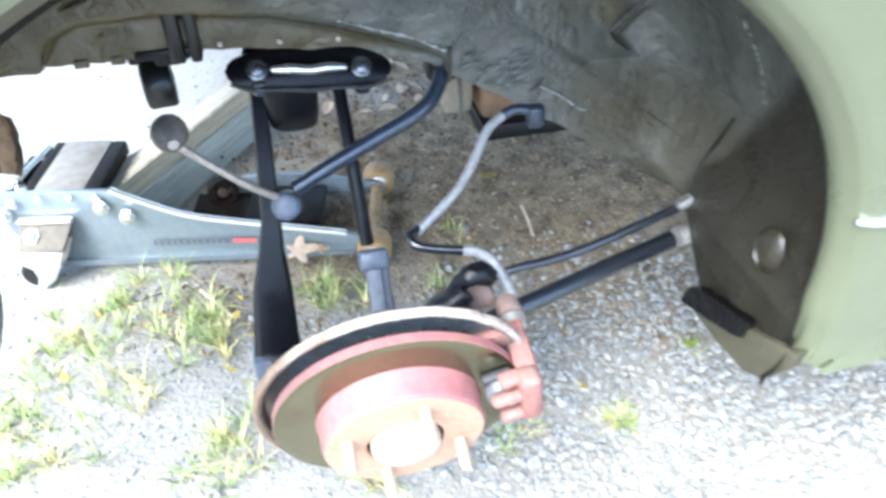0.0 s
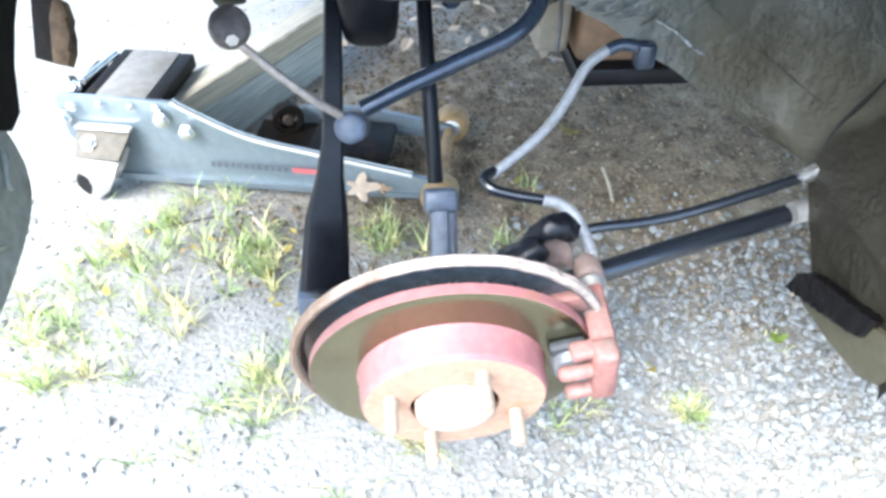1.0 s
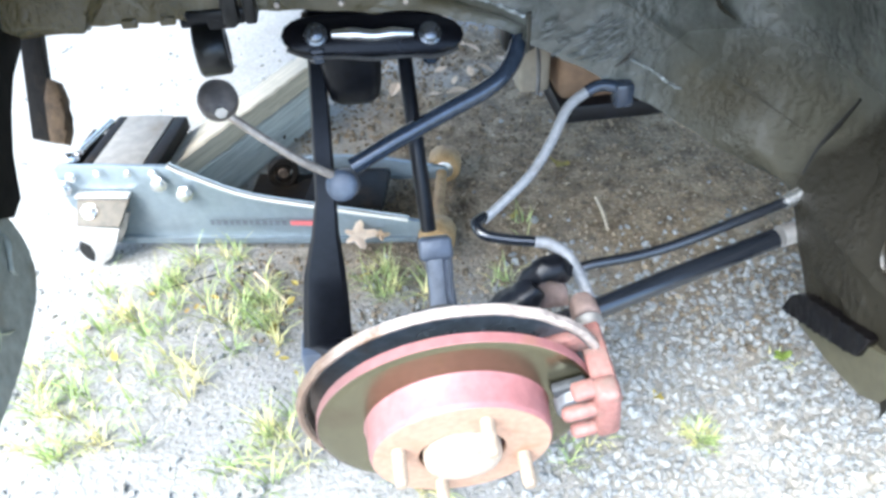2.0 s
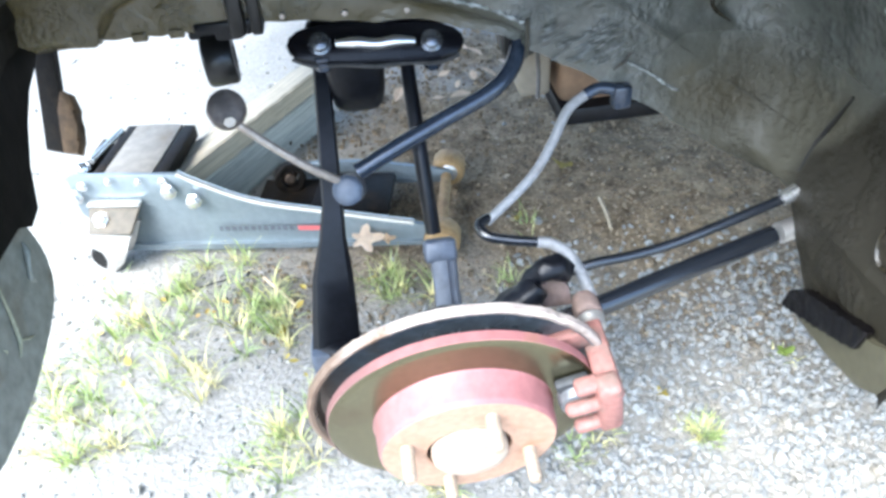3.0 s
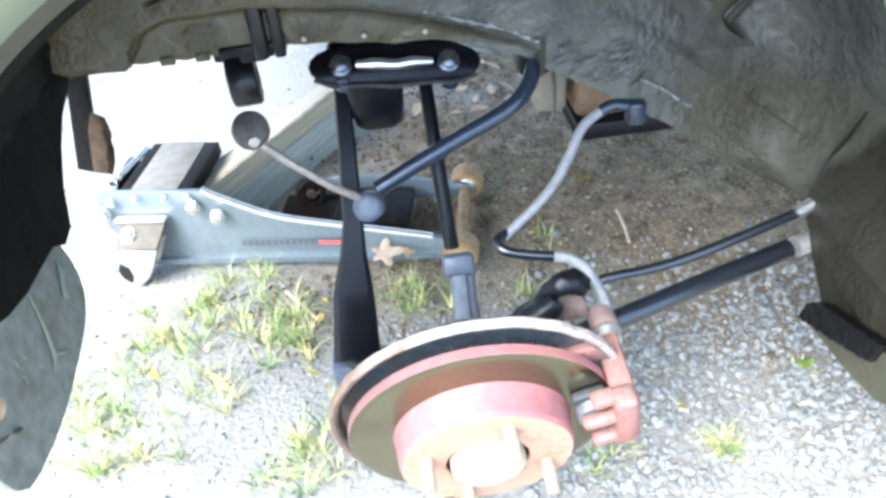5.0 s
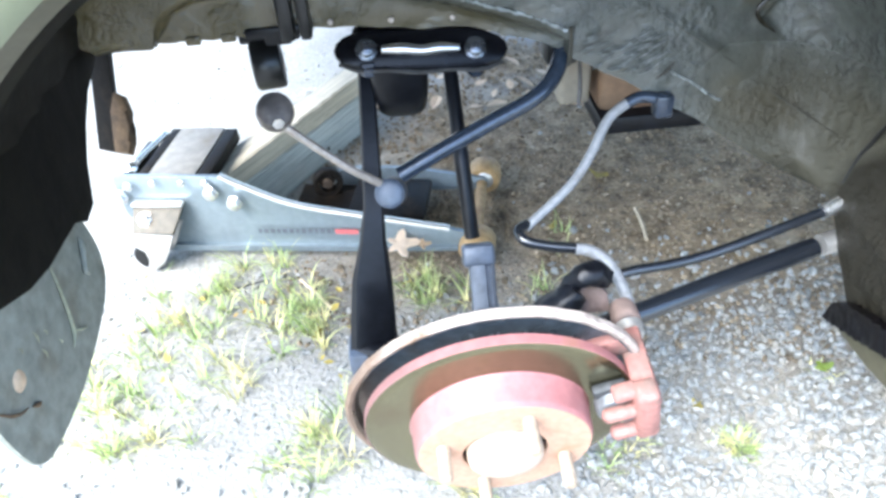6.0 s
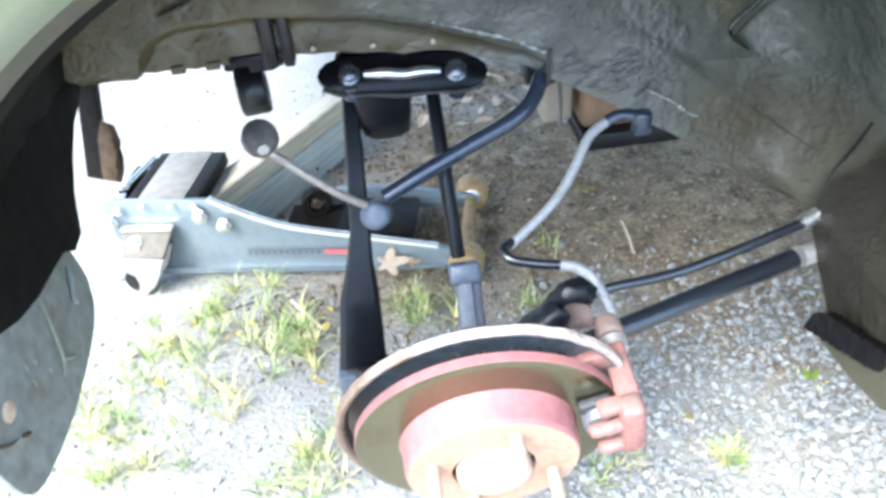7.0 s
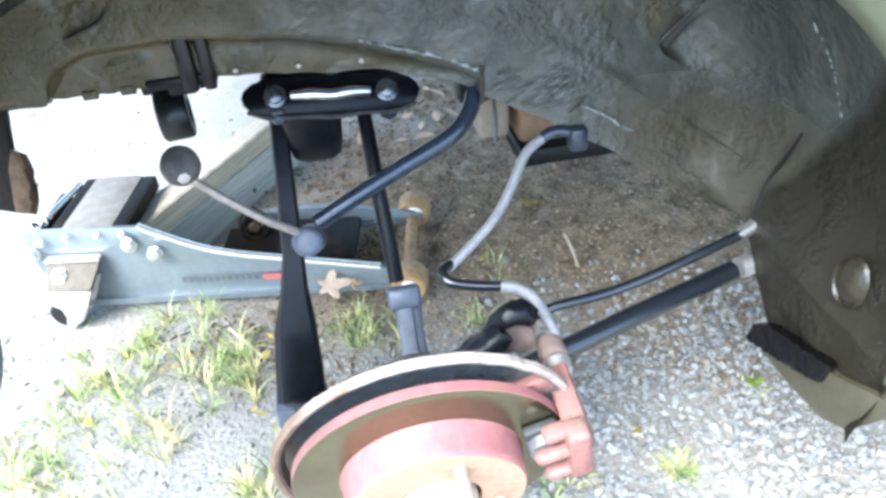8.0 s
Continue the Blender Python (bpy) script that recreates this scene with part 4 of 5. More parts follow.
    lathe(bm, [(0, -0.007), (0.014, -0.007), (0.0175, -0.009), (0.0185, -0.013), (0.0185, -0.021), (0, -0.021)], 28, K @ Matrix.Translation((0.1035, -0.004, -0.003)), close=False)
    part("piston", bm, M_PISTON, cal, "dull steel piston cup")
    # knuckle behind the shield
    bm = B()
    lathe(bm, [(0, -0.13), (0.036, -0.13), (0.042, -0.12), (0.045, -0.07), (0.05, -0.062), (0, -0.062)], 32, close=False)
    part("knuckle", bm, M_UNDERCOAT_DARK, t, "dark cast iron knuckle")
    bm = B()
    tube(bm, [(0.02, 0.0, -0.10), (0.050, 0.042, -0.10), (0.070, 0.066, -0.104), (0.082, 0.076, -0.108)], [0.028, 0.022, 0.015, 0.010], 18)
    tube(bm, [(0.072, 0.070, -0.116), (0.086, 0.084, -0.118), (0.100, 0.086, -0.118), (0.112, 0.078, -0.116)], [0.007, 0.011, 0.0115, 0.008], 16)
    for v in bm.verts:
        v.co += 0.0034 * noise.noise_vector(v.co * 90)
    part("knuckle_arm", bm, M_BLACK, t, "black dirty knuckle arm")
    bm = B()
    slab(bm, [(0.083, 0.040), (0.082, 0.066), (0.090, 0.080), (0.102, 0.078), (0.113, 0.062), (0.117, 0.040)], 0.012, frame_matrix((0, 0, -0.098), (0, 0.25, 1)), 0.003)
    part("bracket_ear", bm, M_EAR, t, "rusty bracket ear")
    bm = B()
    hex_bolt(bm, (0.0955, 0.061, -0.080), (0, 0.4, 1), 0.006, 0.006)
    part("knuckle_bolt", bm, M_BLACK, t)
    bm = B()
    tube(bm, [(-0.02, -0.03, -0.11), (-0.08, -0.05, -0.14), (-0.135, -0.058, -0.165)], [0.025, 0.016, 0.013], 12)
    part("link_boss", bm, M_BLACK, t)


build_brake()


# ---- suspension ----
def build_links():
    t = thing("lateral_link", "black tapered pressed steel lateral link", "suspension link", CAR, "lateral links")
    bm = B()
    top, mid, low, base = (Vector(q) for q in ((-0.090, 0.335, 0.468), (-0.097, 0.247, 0.359), (-0.108, 0.215, 0.290), (-0.114, 0.178, 0.226)))
    rows = []
    for q, w, d in ((top, 0.0085, 0.010), (mid, 0.0105, 0.012), (mid.lerp(low, 0.5), 0.014, 0.014), (low, 0.021, 0.016), (low.lerp(base, 0.6), 0.024, 0.017), (base, 0.025, 0.017)):
        ax = (base - top).normalized()
        side = Vector((1, 0.05, 0))
        up = ax.cross(side).normalized()
        if up.z < 0:
            up = -up
        rows.append([bm.verts.new(q + sx * w * side + sz * d * up) for sx, sz in ((-1, -1), (-1, 0.7), (-0.75, 1), (0.75, 1), (1, 0.7), (1, -1))])
    for a, b in zip(rows, rows[1:]):
        for k in range(6):
            bm.faces.new((a[k], a[(k + 1) % 6], b[(k + 1) % 6], b[k]))
    bm.faces.new(rows[0])
    bm.faces.new(rows[-1])
    part("arm", bm, M_BLACK, t)
    bm = B()
    box(bm, (-0.142, 0.155, 0.190), (-0.088, 0.195, 0.232), bevel=0.006)
    part("end_bush", bm, M_CLAMP, t, "dusty blue-black bush housing")
    t = thing("lateral_link", "slim black lateral link with a dusty clamp", "suspension link", CAR, "lateral links")
    bm = B()
    tube(bm, [(-0.004, 0.325, 0.478), (-0.002, 0.262, 0.402), (0.002, 0.222, 0.322)], [0.0074, 0.0078, 0.0080], 14)
    part("arm", bm, M_BLACK, t)
    bm = B()
    m = frame_matrix((0.007, 0.188, 0.272), (0.0, 0.042, 0.06))
    box(bm, (-0.0175, -0.014, 0.030), (0.0165, 0.015, 0.054), m, 0.0045, 3)      # square head round the link
    rows = []
    for z, w, d in ((0.036, 0.0135, 0.013), (0.0, 0.0125, 0.012), (-0.04, 0.015, 0.012), (-0.06, 0.017, 0.013)):
        rows.append([bm.verts.new(m @ Vector((sx * w + 0.0015, sy * d, z))) for sx, sy in ((-1, -0.8), (-0.7, -1), (0.25, -1), (0.35, -0.55), (0.7, -0.55), (0.8, -1), (1, -0.8), (1, 1), (-1, 1))])
    for a, c in zip(rows, rows[1:]):
        for k in range(9):
            bm.faces.new((a[k], a[(k + 1) % 9], c[(k + 1) % 9], c[k]))
    bm.faces.new(rows[0])
    bm.faces.new(rows[-1])
    part("clamp", bm, M_CLAMP, t, "dusty blue-grey clamp")
    bm = B()
    lathe(bm, [(0, 0.006), (0.018, 0.006), (0.024, 0.002), (0.025, -0.006), (0, -0.006)], 20, frame_matrix(m @ Vector((0, 0, -0.045)), (0, 0.5, 0.7)), close=False)
    part("bush_collar", bm, M_RUBBER, t, "black rubber collar")


def build_arms():
    t = thing("trailing_arm", "smooth black tubular trailing arm", "suspension arm", CAR)
    bm = B()
    tube(bm, [(0.005, 0.086, 0.282), (0.030, 0.088, 0.286), (0.120, 0.099, 0.300), (0.23, 0.126, 0.311), (0.335, 0.151, 0.3205)], 0.0103, 20)
    part("tube", bm, M_ARM, t)
    bm = B()
    rod(bm, (0.342, 0.1523, 0.3212), (0.368, 0.157, 0.3235), 0.0108)
    part("collar", bm, M_STEEL, t, "bright scuffed collar")
    t = thing("parking_brake_cable", "thin black parking brake cable sheath", "cable", CAR)
    bm = B()
    tube(bm, [(0.112, 0.142, 0.312), (0.148, 0.145, 0.3205), (0.189, 0.147, 0.3225), (0.230, 0.150, 0.328), (0.285, 0.1555, 0.3415), (0.344, 0.162, 0.3575)], 0.0052, 12)
    part("sheath", bm, M_ARM, t)
    bm = B()
    rod(bm, (0.340, 0.161, 0.357), (0.356, 0.164, 0.364), 0.0075)
    part("ferrule", bm, M_CHROME, t, "bright metal ferrule")


def build_sway_bar():
    t = thing("sway_bar", "black curved anti-roll bar", "sway bar", CAR)
    bm = B()
    tube(bm, [(0.106, 0.36, 0.50), (0.108, 0.320, 0.497), (0.105, 0.291, 0.488), (0.094, 0.275, 0.470), (0.072, 0.263, 0.455), (0.025, 0.252, 0.438), (-0.023, 0.241, 0.420), (-0.066, 0.232, 0.402)], 0.0085, 16)
    part("bar", bm, M_BLACK_DUSTY, t)
    bm = B()
    lathe(bm, [(0, 0.001), (0.0105, 0.001), (0.0125, 0.0), (0.0148, -0.002), (0.0150, -0.030), (0, -0.030)], 28, frame_matrix((-0.078, 0.213, 0.395), (-0.10, -0.85, 0.50)), close=False)
    part("eye", bm, M_CLAMP, t, "round bar eye with rubber bush")
    t = thing("drop_link", "thin rusty stabiliser drop link", "drop link", CAR)
    bm = B()
    tube(bm, [(-0.166, 0.218, 0.482), (-0.159, 0.217, 0.473), (-0.115, 0.215, 0.430), (-0.083, 0.222, 0.400)], 0.0040, 10)
    part("rod", bm, M_ROD, t)
    bm = B()
    lathe(bm, [(0, -0.013), (0.011, -0.013), (0.016, -0.009), (0.0172, 0.0), (0.016, 0.008), (0.011, 0.012), (0.005, 0.013), (0, 0.013)], 28, frame_matrix((-0.170, 0.222, 0.490), (0.15, -0.5, 0.55)), close=False)
    part("bush", bm, M_BUSH, t, "round aged rubber bush")
    bm = B()
    rod(bm, (-0.169, 0.214, 0.488), (-0.1662, 0.2045, 0.4872), 0.0056, 6)
    part("stud", bm, M_CHROME, t, "bright stud end")


def build_hose():
    t = thing("brake_hose", "grey flexible brake hose looping to the caliper", "brake hose", CAR)
    bm = B()
    tube(bm, [(0.172, 0.262, 0.444), (0.147, 0.253, 0.430), (0.127, 0.235, 0.404), (0.102, 0.216, 0.380), (0.053, 0.193, 0.350)], [0.0052, 0.0050, 0.0050, 0.0048, 0.0046], 14)
    part("upper_hose", bm, M_HOSE, t)
    bm = B()
    tube(bm, [(0.207, 0.262, 0.428), (0.204, 0.260, 0.438), (0.192, 0.260, 0.4445), (0.178, 0.2615, 0.4455), (0.166, 0.260, 0.441)], [0.0075, 0.0068, 0.0062, 0.0062, 0.006], 12)
    part("upper_fitting", bm, M_BLACK_DUSTY, t, "dull steel hose fitting")
    bm = B()
    tube(bm, [(0.056, 0.196, 0.353), (0.045, 0.188, 0.352), (0.050, 0.177, 0.347), (0.070, 0.171, 0.343), (0.100, 0.165, 0.340)], 0.0054, 12)
    part("lower_hose", bm, M_ARM, t, "dark lower hose")
    bm = B()
    tube(bm, [(0.098, 0.1655, 0.340), (0.112, 0.162, 0.338), (0.127, 0.152, 0.330), (0.137, 0.131, 0.314), (0.140, 0.108, 0.303), (0.138, 0.095, 0.298)], 0.0058, 12)
    part("hose_end", bm, M_HOSE, t, "pale scuffed hose end")
    bm = B()
    box(bm, (0.193, 0.250, 0.424), (0.212, 0.268, 0.449), bevel=0.004)
    part("hose_bracket", bm, M_BLACK_DUSTY, t, "dark hose bracket")


def build_crossmember():
    t = thing("crossmember", "black crossmember bracket with two bolts", "crossmember", CAR)
    bm = B()
    out = []
    for sx, cx in ((-1, -0.085), (1, 0.020)):
        for k in range(9):
            a = radians(sx * -90 + 180 * k / 8)
            out.append((cx + 0.032 * math.cos(a), 0.0185 * math.sin(a)))
    m = frame_matrix((0, 0.290, 0.503), (0, -0.78, 0.62), (1, 0, -0.10))
    slab(bm, out, 0.010, m, 0.003)
    part("plate", bm, M_PLATE_BLACK, t)
    bm = B()
    box(bm, (-0.095, 0.335, 0.49), (0.030, 0.375, 0.67), bevel=0.006)
    box(bm, (-0.100, 0.300, 0.488), (0.035, 0.350, 0.512), bevel=0.006)
    rows = []
    for z, w, dep in ((0.487, 0.032, 0.022), (0.472, 0.030, 0.022), (0.450, 0.0285, 0.021), (0.433, 0.0255, 0.018), (0.426, 0.019, 0.012)):
        rows.append([bm.verts.new((-0.056 + w * math.copysign(abs(math.cos(a)) ** 0.5, math.cos(a)), 0.319 + dep * math.copysign(abs(math.sin(a)) ** 0.6, math.sin(a)), z)) for a in (2 * math.pi * k / 20 for k in range(20))])
    for a, c in zip(rows, rows[1:]):
        for k in range(20):
            bm.faces.new((a[k], a[(k + 1) % 20], c[(k + 1) % 20], c[k]))
    bm.faces.new(rows[-1])
    part("mount", bm, M_BLACK, t)
    for x in (-0.085, 0.020):
        bm = B()
        lathe(bm, [(0, 0.007), (0.0050, 0.0068), (0.0072, 0.0055), (0.0080, 0.003), (0.0105, 0.002), (0.0110, 0.0), (0, 0.0)], 24, m @ Matrix.Translation((x, 0, 0)), close=False)
        part("bolt", bm, M_BOLT, t, "worn dark flange bolt")
    for x in (-0.085, 0.020):
        bm = B()
        hex_bolt(bm, (x, 0.292, 0.490 - 0.1 * x), (0, 0, -1), 0.0085, 0.014)
        part("nut", bm, M_BLACK_DUSTY, t, "dull black nut")
    bm = B()
    tube(bm, [m @ Vector(q) for q in ((-0.112, -0.012, -0.006), (-0.090, -0.0195, -0.006), (-0.066, -0.0185, -0.006), (-0.032, -0.021, -0.006), (0.0, -0.0185, -0.006), (0.025, -0.0195, -0.006), (0.047, -0.012, -0.006))], 0.0022, 6)
    part("lip", bm, M_ROD_DARK, t, "worn grey lower lip")
    # black rib given bright metal: its white glint put into the colour
    bm = B()
    tube(bm, [m @ Vector(q) for q in ((-0.070, 0, 0.002), (-0.052, 0, 0.003), (-0.032, -0.002, 0.003), (-0.014, 0, 0.003), (0.004, 0, 0.002))], [0.0045, 0.0065, 0.0058, 0.0065, 0.0045], 10)
    part("rib", bm, M_RIB, t, "pressed rib in bright metal for its glint")


def build_hangers():
    t = thing("exhaust_hanger", "black rubber exhaust hanger ring", "exhaust hanger", CAR)
    bm = B()
    m = frame_matrix((-0.190, 0.349, 0.480), (0.97, 0.10, 0.02), (0, 0, 1))
    lathe(bm, [(0.013, -0.015), (0.024, -0.015), (0.0265, -0.012), (0.0265, 0.012), (0.024, 0.015), (0.013, 0.015)], 32, m)
    part("ring", bm, M_RUBBER, t)
    bm = B()
    box(bm, (-0.214, 0.345, 0.503), (-0.152, 0.380, 0.513), bevel=0.003)
    box(bm, (-0.203, 0.345, 0.496), (-0.178, 0.372, 0.508), bevel=0.003)
    box(bm, (-0.196, 0.296, 0.528), (-0.132, 0.355, 0.538), bevel=0.003)
    box(bm, (-0.186, 0.330, 0.505), (-0.158, 0.350, 0.535), bevel=0.004)
    part("mount", bm, M_BLACK, t)
    for x, w in ((-0.162, 0.014), (-0.1435, 0.011)):
        bm = B()
        box(bm, (x, 0.286, 0.526), (x + w, 0.306, 0.592), bevel=0.003)
        part("strap", bm, M_RUBBER, t)
    t = thing("bump_bracket", "rusty steel bracket hanging from the body", "bracket", CAR)
    m = frame_matrix((-0.388, 0.364, 0.392), (0.0, 0.063, 0.080), (1, 0, 0))
    bm = B()
    slab(bm, [(-0.013, 0.0), (0.006, -0.006), (0.010, 0.02), (0.010, 0.11), (0.000, 0.18), (-0.012, 0.18)], 0.012, m @ Matrix.Rotation(radians(90), 4, "X"), 0.002)
    part("plate", bm, M_JACK_DARK, t)
    bm = B()
    slab(bm, [(0.006, -0.006), (0.022, -0.010), (0.027, 0.004), (0.022, 0.020), (0.027, 0.038), (0.022, 0.056), (0.012, 0.062), (0.006, 0.04)], 0.020, m @ Matrix.Translation((0, -0.006, 0)) @ Matrix.Rotation(radians(90), 4, "X"), 0.004)
    part("flange", bm, M_FLANGE, t, "orange-brown rusty flange")
    bm = B()
    hex_bolt(bm, (-0.366, 0.350, 0.372), (0.1, -0.8, 0.6), 0.005, 0.006)
    part("bolt", bm, M_CHROME, t)


def build_tank():
    t = thing("fuel_tank", "brown dusty fuel tank under the floor", "fuel tank", CAR)
    bm = B()
    box(bm, (0.200, 0.46, 0.31), (0.62, 0.80, 0.52), bevel=0.015, segments=3)
    part("shell", bm, M_TANK, t)
    bm = B()
    box(bm, (0.196, 0.44, 0.292), (0.63, 0.81, 0.318), bevel=0.006)
    part("skid_band", bm, M_BLACK, t, "black lower band")
    t = thing("canister", "dusty tan vapour canister beside the tank", "canister", CAR)
    bm = B()
    box(bm, (0.148, 0.47, 0.325), (0.190, 0.56, 0.46), bevel=0.008, segments=3)
    part("shell", bm, M_CANISTER, t)
    t = thing("brake_line", "thin bent steel brake line", "pipe", CAR)
    bm = B()
    tube(bm, [(0.128, 0.31, 0.50), (0.130, 0.315, 0.47), (0.131, 0.31, 0.44), (0.128, 0.30, 0.42)], 0.0022, 8)
    part("line", bm, M_ROD_DARK, t)
    t = thing("bar_mount", "dark rubber anti-roll bar mount", "bush", CAR)
    bm = B()
    box(bm, (0.090, 0.292, 0.470), (0.125, 0.33, 0.67), bevel=0.008)
    part("bush", bm, M_RUBBER, t)


for build in (build_links, build_arms, build_sway_bar, build_hose, build_crossmember, build_hangers, build_tank):
    build()


# ---- floor jack and timber ----
def build_jack():
    t = thing("floor_jack", "silver aluminium floor jack standing under the car", "floor jack")
    outline = [(-0.668, 0.160), (-0.660, 0.166), (-0.484, 0.166), (-0.458, 0.150), (-0.420, 0.130), (-0.373, 0.111), (-0.320, 0.099), (-0.262, 0.089), (-0.113, 0.064), (-0.078, 0.058), (-0.060, 0.045),
               (-0.060, 0.026), (-0.078, 0.022), (-0.114, 0.026), (-0.271, 0.022), (-0.600, 0.016), (-0.640, 0.050), (-0.668, 0.090)]
    for y in (0.556, 0.735):
        bm = B()
        slab(bm, outline if y < 0.6 else [(-0.350, 0.058), (-0.300, 0.068), (-0.210, 0.067), (-0.092, 0.048), (-0.068, 0.045), (-0.060, 0.038), (-0.060, 0.024), (-0.078, 0.019), (-0.350, 0.017)], 0.008, frame_matrix((0, y, 0), (0, -1, 0), (1, 0, 0)), 0.0015)
        plate = part("side_plate", bm, M_JACK, t, "silver aluminium side plate")
        bm = B()
        slab(bm, [(x, z) for x, z in (((-0.63, 0.016), (-0.60, 0.013)) if y < 0.6 else ((-0.345, 0.018),)) + ((-0.271, 0.019), (-0.10, 0.023), (-0.10, 0.032), (-0.271, 0.030)) + (((-0.60, 0.026), (-0.63, 0.030)) if y < 0.6 else ((-0.345, 0.030),))], 0.020, frame_matrix((0, y - 0.006, 0), (0, -1, 0), (1, 0, 0)), 0.002)
        part("bottom_flange", bm, M_JACK, plate)
        if y > 0.6:
            continue
        bm = B()
        tube(bm, [(-0.484, y + 0.004, 0.166), (-0.458, y + 0.004, 0.150), (-0.373, y + 0.004, 0.111), (-0.262, y + 0.004, 0.089), (-0.113, y + 0.004, 0.064)], 0.0055, 8)
        part("top_bead", bm, M_STEEL, plate, "bright rounded top edge")
    bm = B()
    box(bm, (-0.405, 0.566, 0.020), (-0.20, 0.724, 0.036))
    box(bm, (-0.62, 0.564, 0.025), (-0.20, 0.590, 0.036))
    part("base_plate", bm, M_JACK_DARK, t, "dark inside of the jack")
    bm = B()
    box(bm, (-0.30, 0.60, 0.040), (-0.16, 0.72, 0.056), bevel=0.008)
    part("lift_arm", bm, M_JACK_DARK, t, "lifting arm darkened for the shade inside the jack")
    bm = B()
    lathe(bm, [(0.017, -0.010), (0.026, -0.010), (0.028, -0.006), (0.028, 0.008), (0.025, 0.011), (0.017, 0.010)], 28, frame_matrix((-0.352, 0.700, 0.058), (0.4, -1, 0.2)))
    part("pump_ring", bm, M_JACK_DARK, t, "dark pump ring")
    bm = B()
    lathe(bm, [(0, 0.012), (0.008, 0.012), (0.0105, 0.009), (0.0105, -0.008), (0.016, -0.010), (0, -0.010)], 8, frame_matrix((-0.352, 0.700, 0.058), (0.4, -1, 0.2)), close=False)
    part("pump_boss", bm, M_RUST, t, "rusty pump boss")
    bm = B()
    box(bm, (-0.612, 0.566, 0.150), (-0.5305, 0.722, 0.160), bevel=0.002)
    part("top_plate", bm, M_PLATE, t, "dusty tan top plate")
    # dark rods on the left; the right-hand bar draws a gap's shade
    for lo, hi in (((-0.5300, 0.566, 0.134), (-0.5070, 0.722, 0.1585)), ((-0.630, 0.566, 0.120), (-0.6125, 0.722, 0.1585)), ((-0.672, 0.580, 0.095), (-0.6540, 0.700, 0.146))):
        bm = B()
        box(bm, lo, hi, bevel=0.003)
        part("side_bar", bm, M_JACK_DARK, t, "near-black bar standing for the dark rods and gap beside the plate")
    # added block: keeps the gaps beside the top plate black
    bm = B()
    box(bm, (-0.645, 0.567, 0.060), (-0.572, 0.716, 0.146), bevel=0.003)
    part("gap_block", bm, M_JACK_DARK, t, "added near-black block that darkens the gaps by the top plate")
    bm = B()
    rod(bm, (-0.650, 0.610, 0.158), (-0.636, 0.705, 0.158), 0.0055)
    part("handle_socket", bm, M_CHROME, t, "bright handle socket pin")
    bm = B()
    hex_bolt(bm, (-0.664, 0.605, 0.146), (0, -0.5, 0.8), 0.009, 0.010)
    part("socket_bolt", bm, M_CHROME, t, "bright socket bolt")
    bm = B()
    rod(bm, (-0.071, 0.535, 0.031), (-0.071, 0.785, 0.031), 0.010)
    part("axle", bm, M_ROLLER, t, "rusty front axle")
    for y in (0.560, 0.768):
        bm = B()
        lathe(bm, [(0, -0.022), (0.026, -0.022), (0.030, -0.017), (0.0305, 0.0), (0.030, 0.017), (0.026, 0.022), (0, 0.022)], 32, frame_matrix((-0.068, y, 0.031), (0, 1, 0)), close=False)
        roller = part("roller", bm, M_ROLLER, t, "brown rusty roller")
        bm = B()
        lathe(bm, [(0, 0.003), (0.014, 0.002), (0.017, 0.0), (0.017, -0.003), (0, -0.003)], 20, frame_matrix((-0.068, y - 0.022, 0.031), (0, -1, 0)), close=False)
        part("end_washer", bm, M_STEEL, roller)
    # bolts along the near plate
    for x, z, r, h in ((-0.500, 0.140, 0.011, 0.010), (-0.463, 0.122, 0.011, 0.012), (-0.640, 0.150, 0.007, 0.005), (-0.595, 0.158, 0.005, 0.004), (-0.545, 0.158, 0.005, 0.004), (-0.505, 0.158, 0.006, 0.005), (-0.660, 0.130, 0.012, 0.012)):
        bm = B()
        hex_bolt(bm, (x, 0.548, z), (0, -1, 0), r, h)
        part("plate_bolt", bm, M_CHROME, t, "bright zinc bolt")
    # swivel caster on its bracket
    bm = B()
    slant = frame_matrix((-0.6, 0.546, 0.120), (0, -0.66, 0.75), (1, 0, 0))
    slab(bm, [(-0.040, 0.0), (0.048, 0.0), (0.034, -0.053), (-0.037, -0.053)], 0.006, slant, 0.0015)
    caster = part("caster_bracket", bm, M_BRACKET, t, "dusty tan caster bracket, darkened for its shade")
    bm = B()
    box(bm, (-0.641, 0.536, 0.116), (-0.552, 0.552, 0.122), bevel=0.002)
    part("bracket_top", bm, M_STEEL, caster, "bright bent top of the bracket")
    bm = B()
    hex_bolt(bm, slant @ Vector((-0.016, -0.029, 0)), (0, -0.66, 0.75), 0.010, 0.010)
    part("bracket_bolt", bm, M_CHROME, caster)
    for y in (0.506, 0.548):
        bm = B()
        ring = [(-0.645, 0.084), (-0.567, 0.080), (-0.585, 0.045), (-0.600, 0.020), (-0.622, 0.003), (-0.634, 0.008), (-0.624, 0.028), (-0.626, 0.046), (-0.645, 0.058)]
        slab(bm, ring, 0.005, frame_matrix((0, y, 0), (0, -1, 0), (1, 0, 0)), 0.0012)
        part("caster_fork", bm, M_STEEL, caster, "bright zinc caster fork")
    bm = B()
    lathe(bm, [(0, -0.014), (0.022, -0.014), (0.026, -0.010), (0.026, 0.010), (0.022, 0.014), (0, 0.014)], 28, frame_matrix((-0.632, 0.527, 0.026), (0, 1, 0)), close=False)
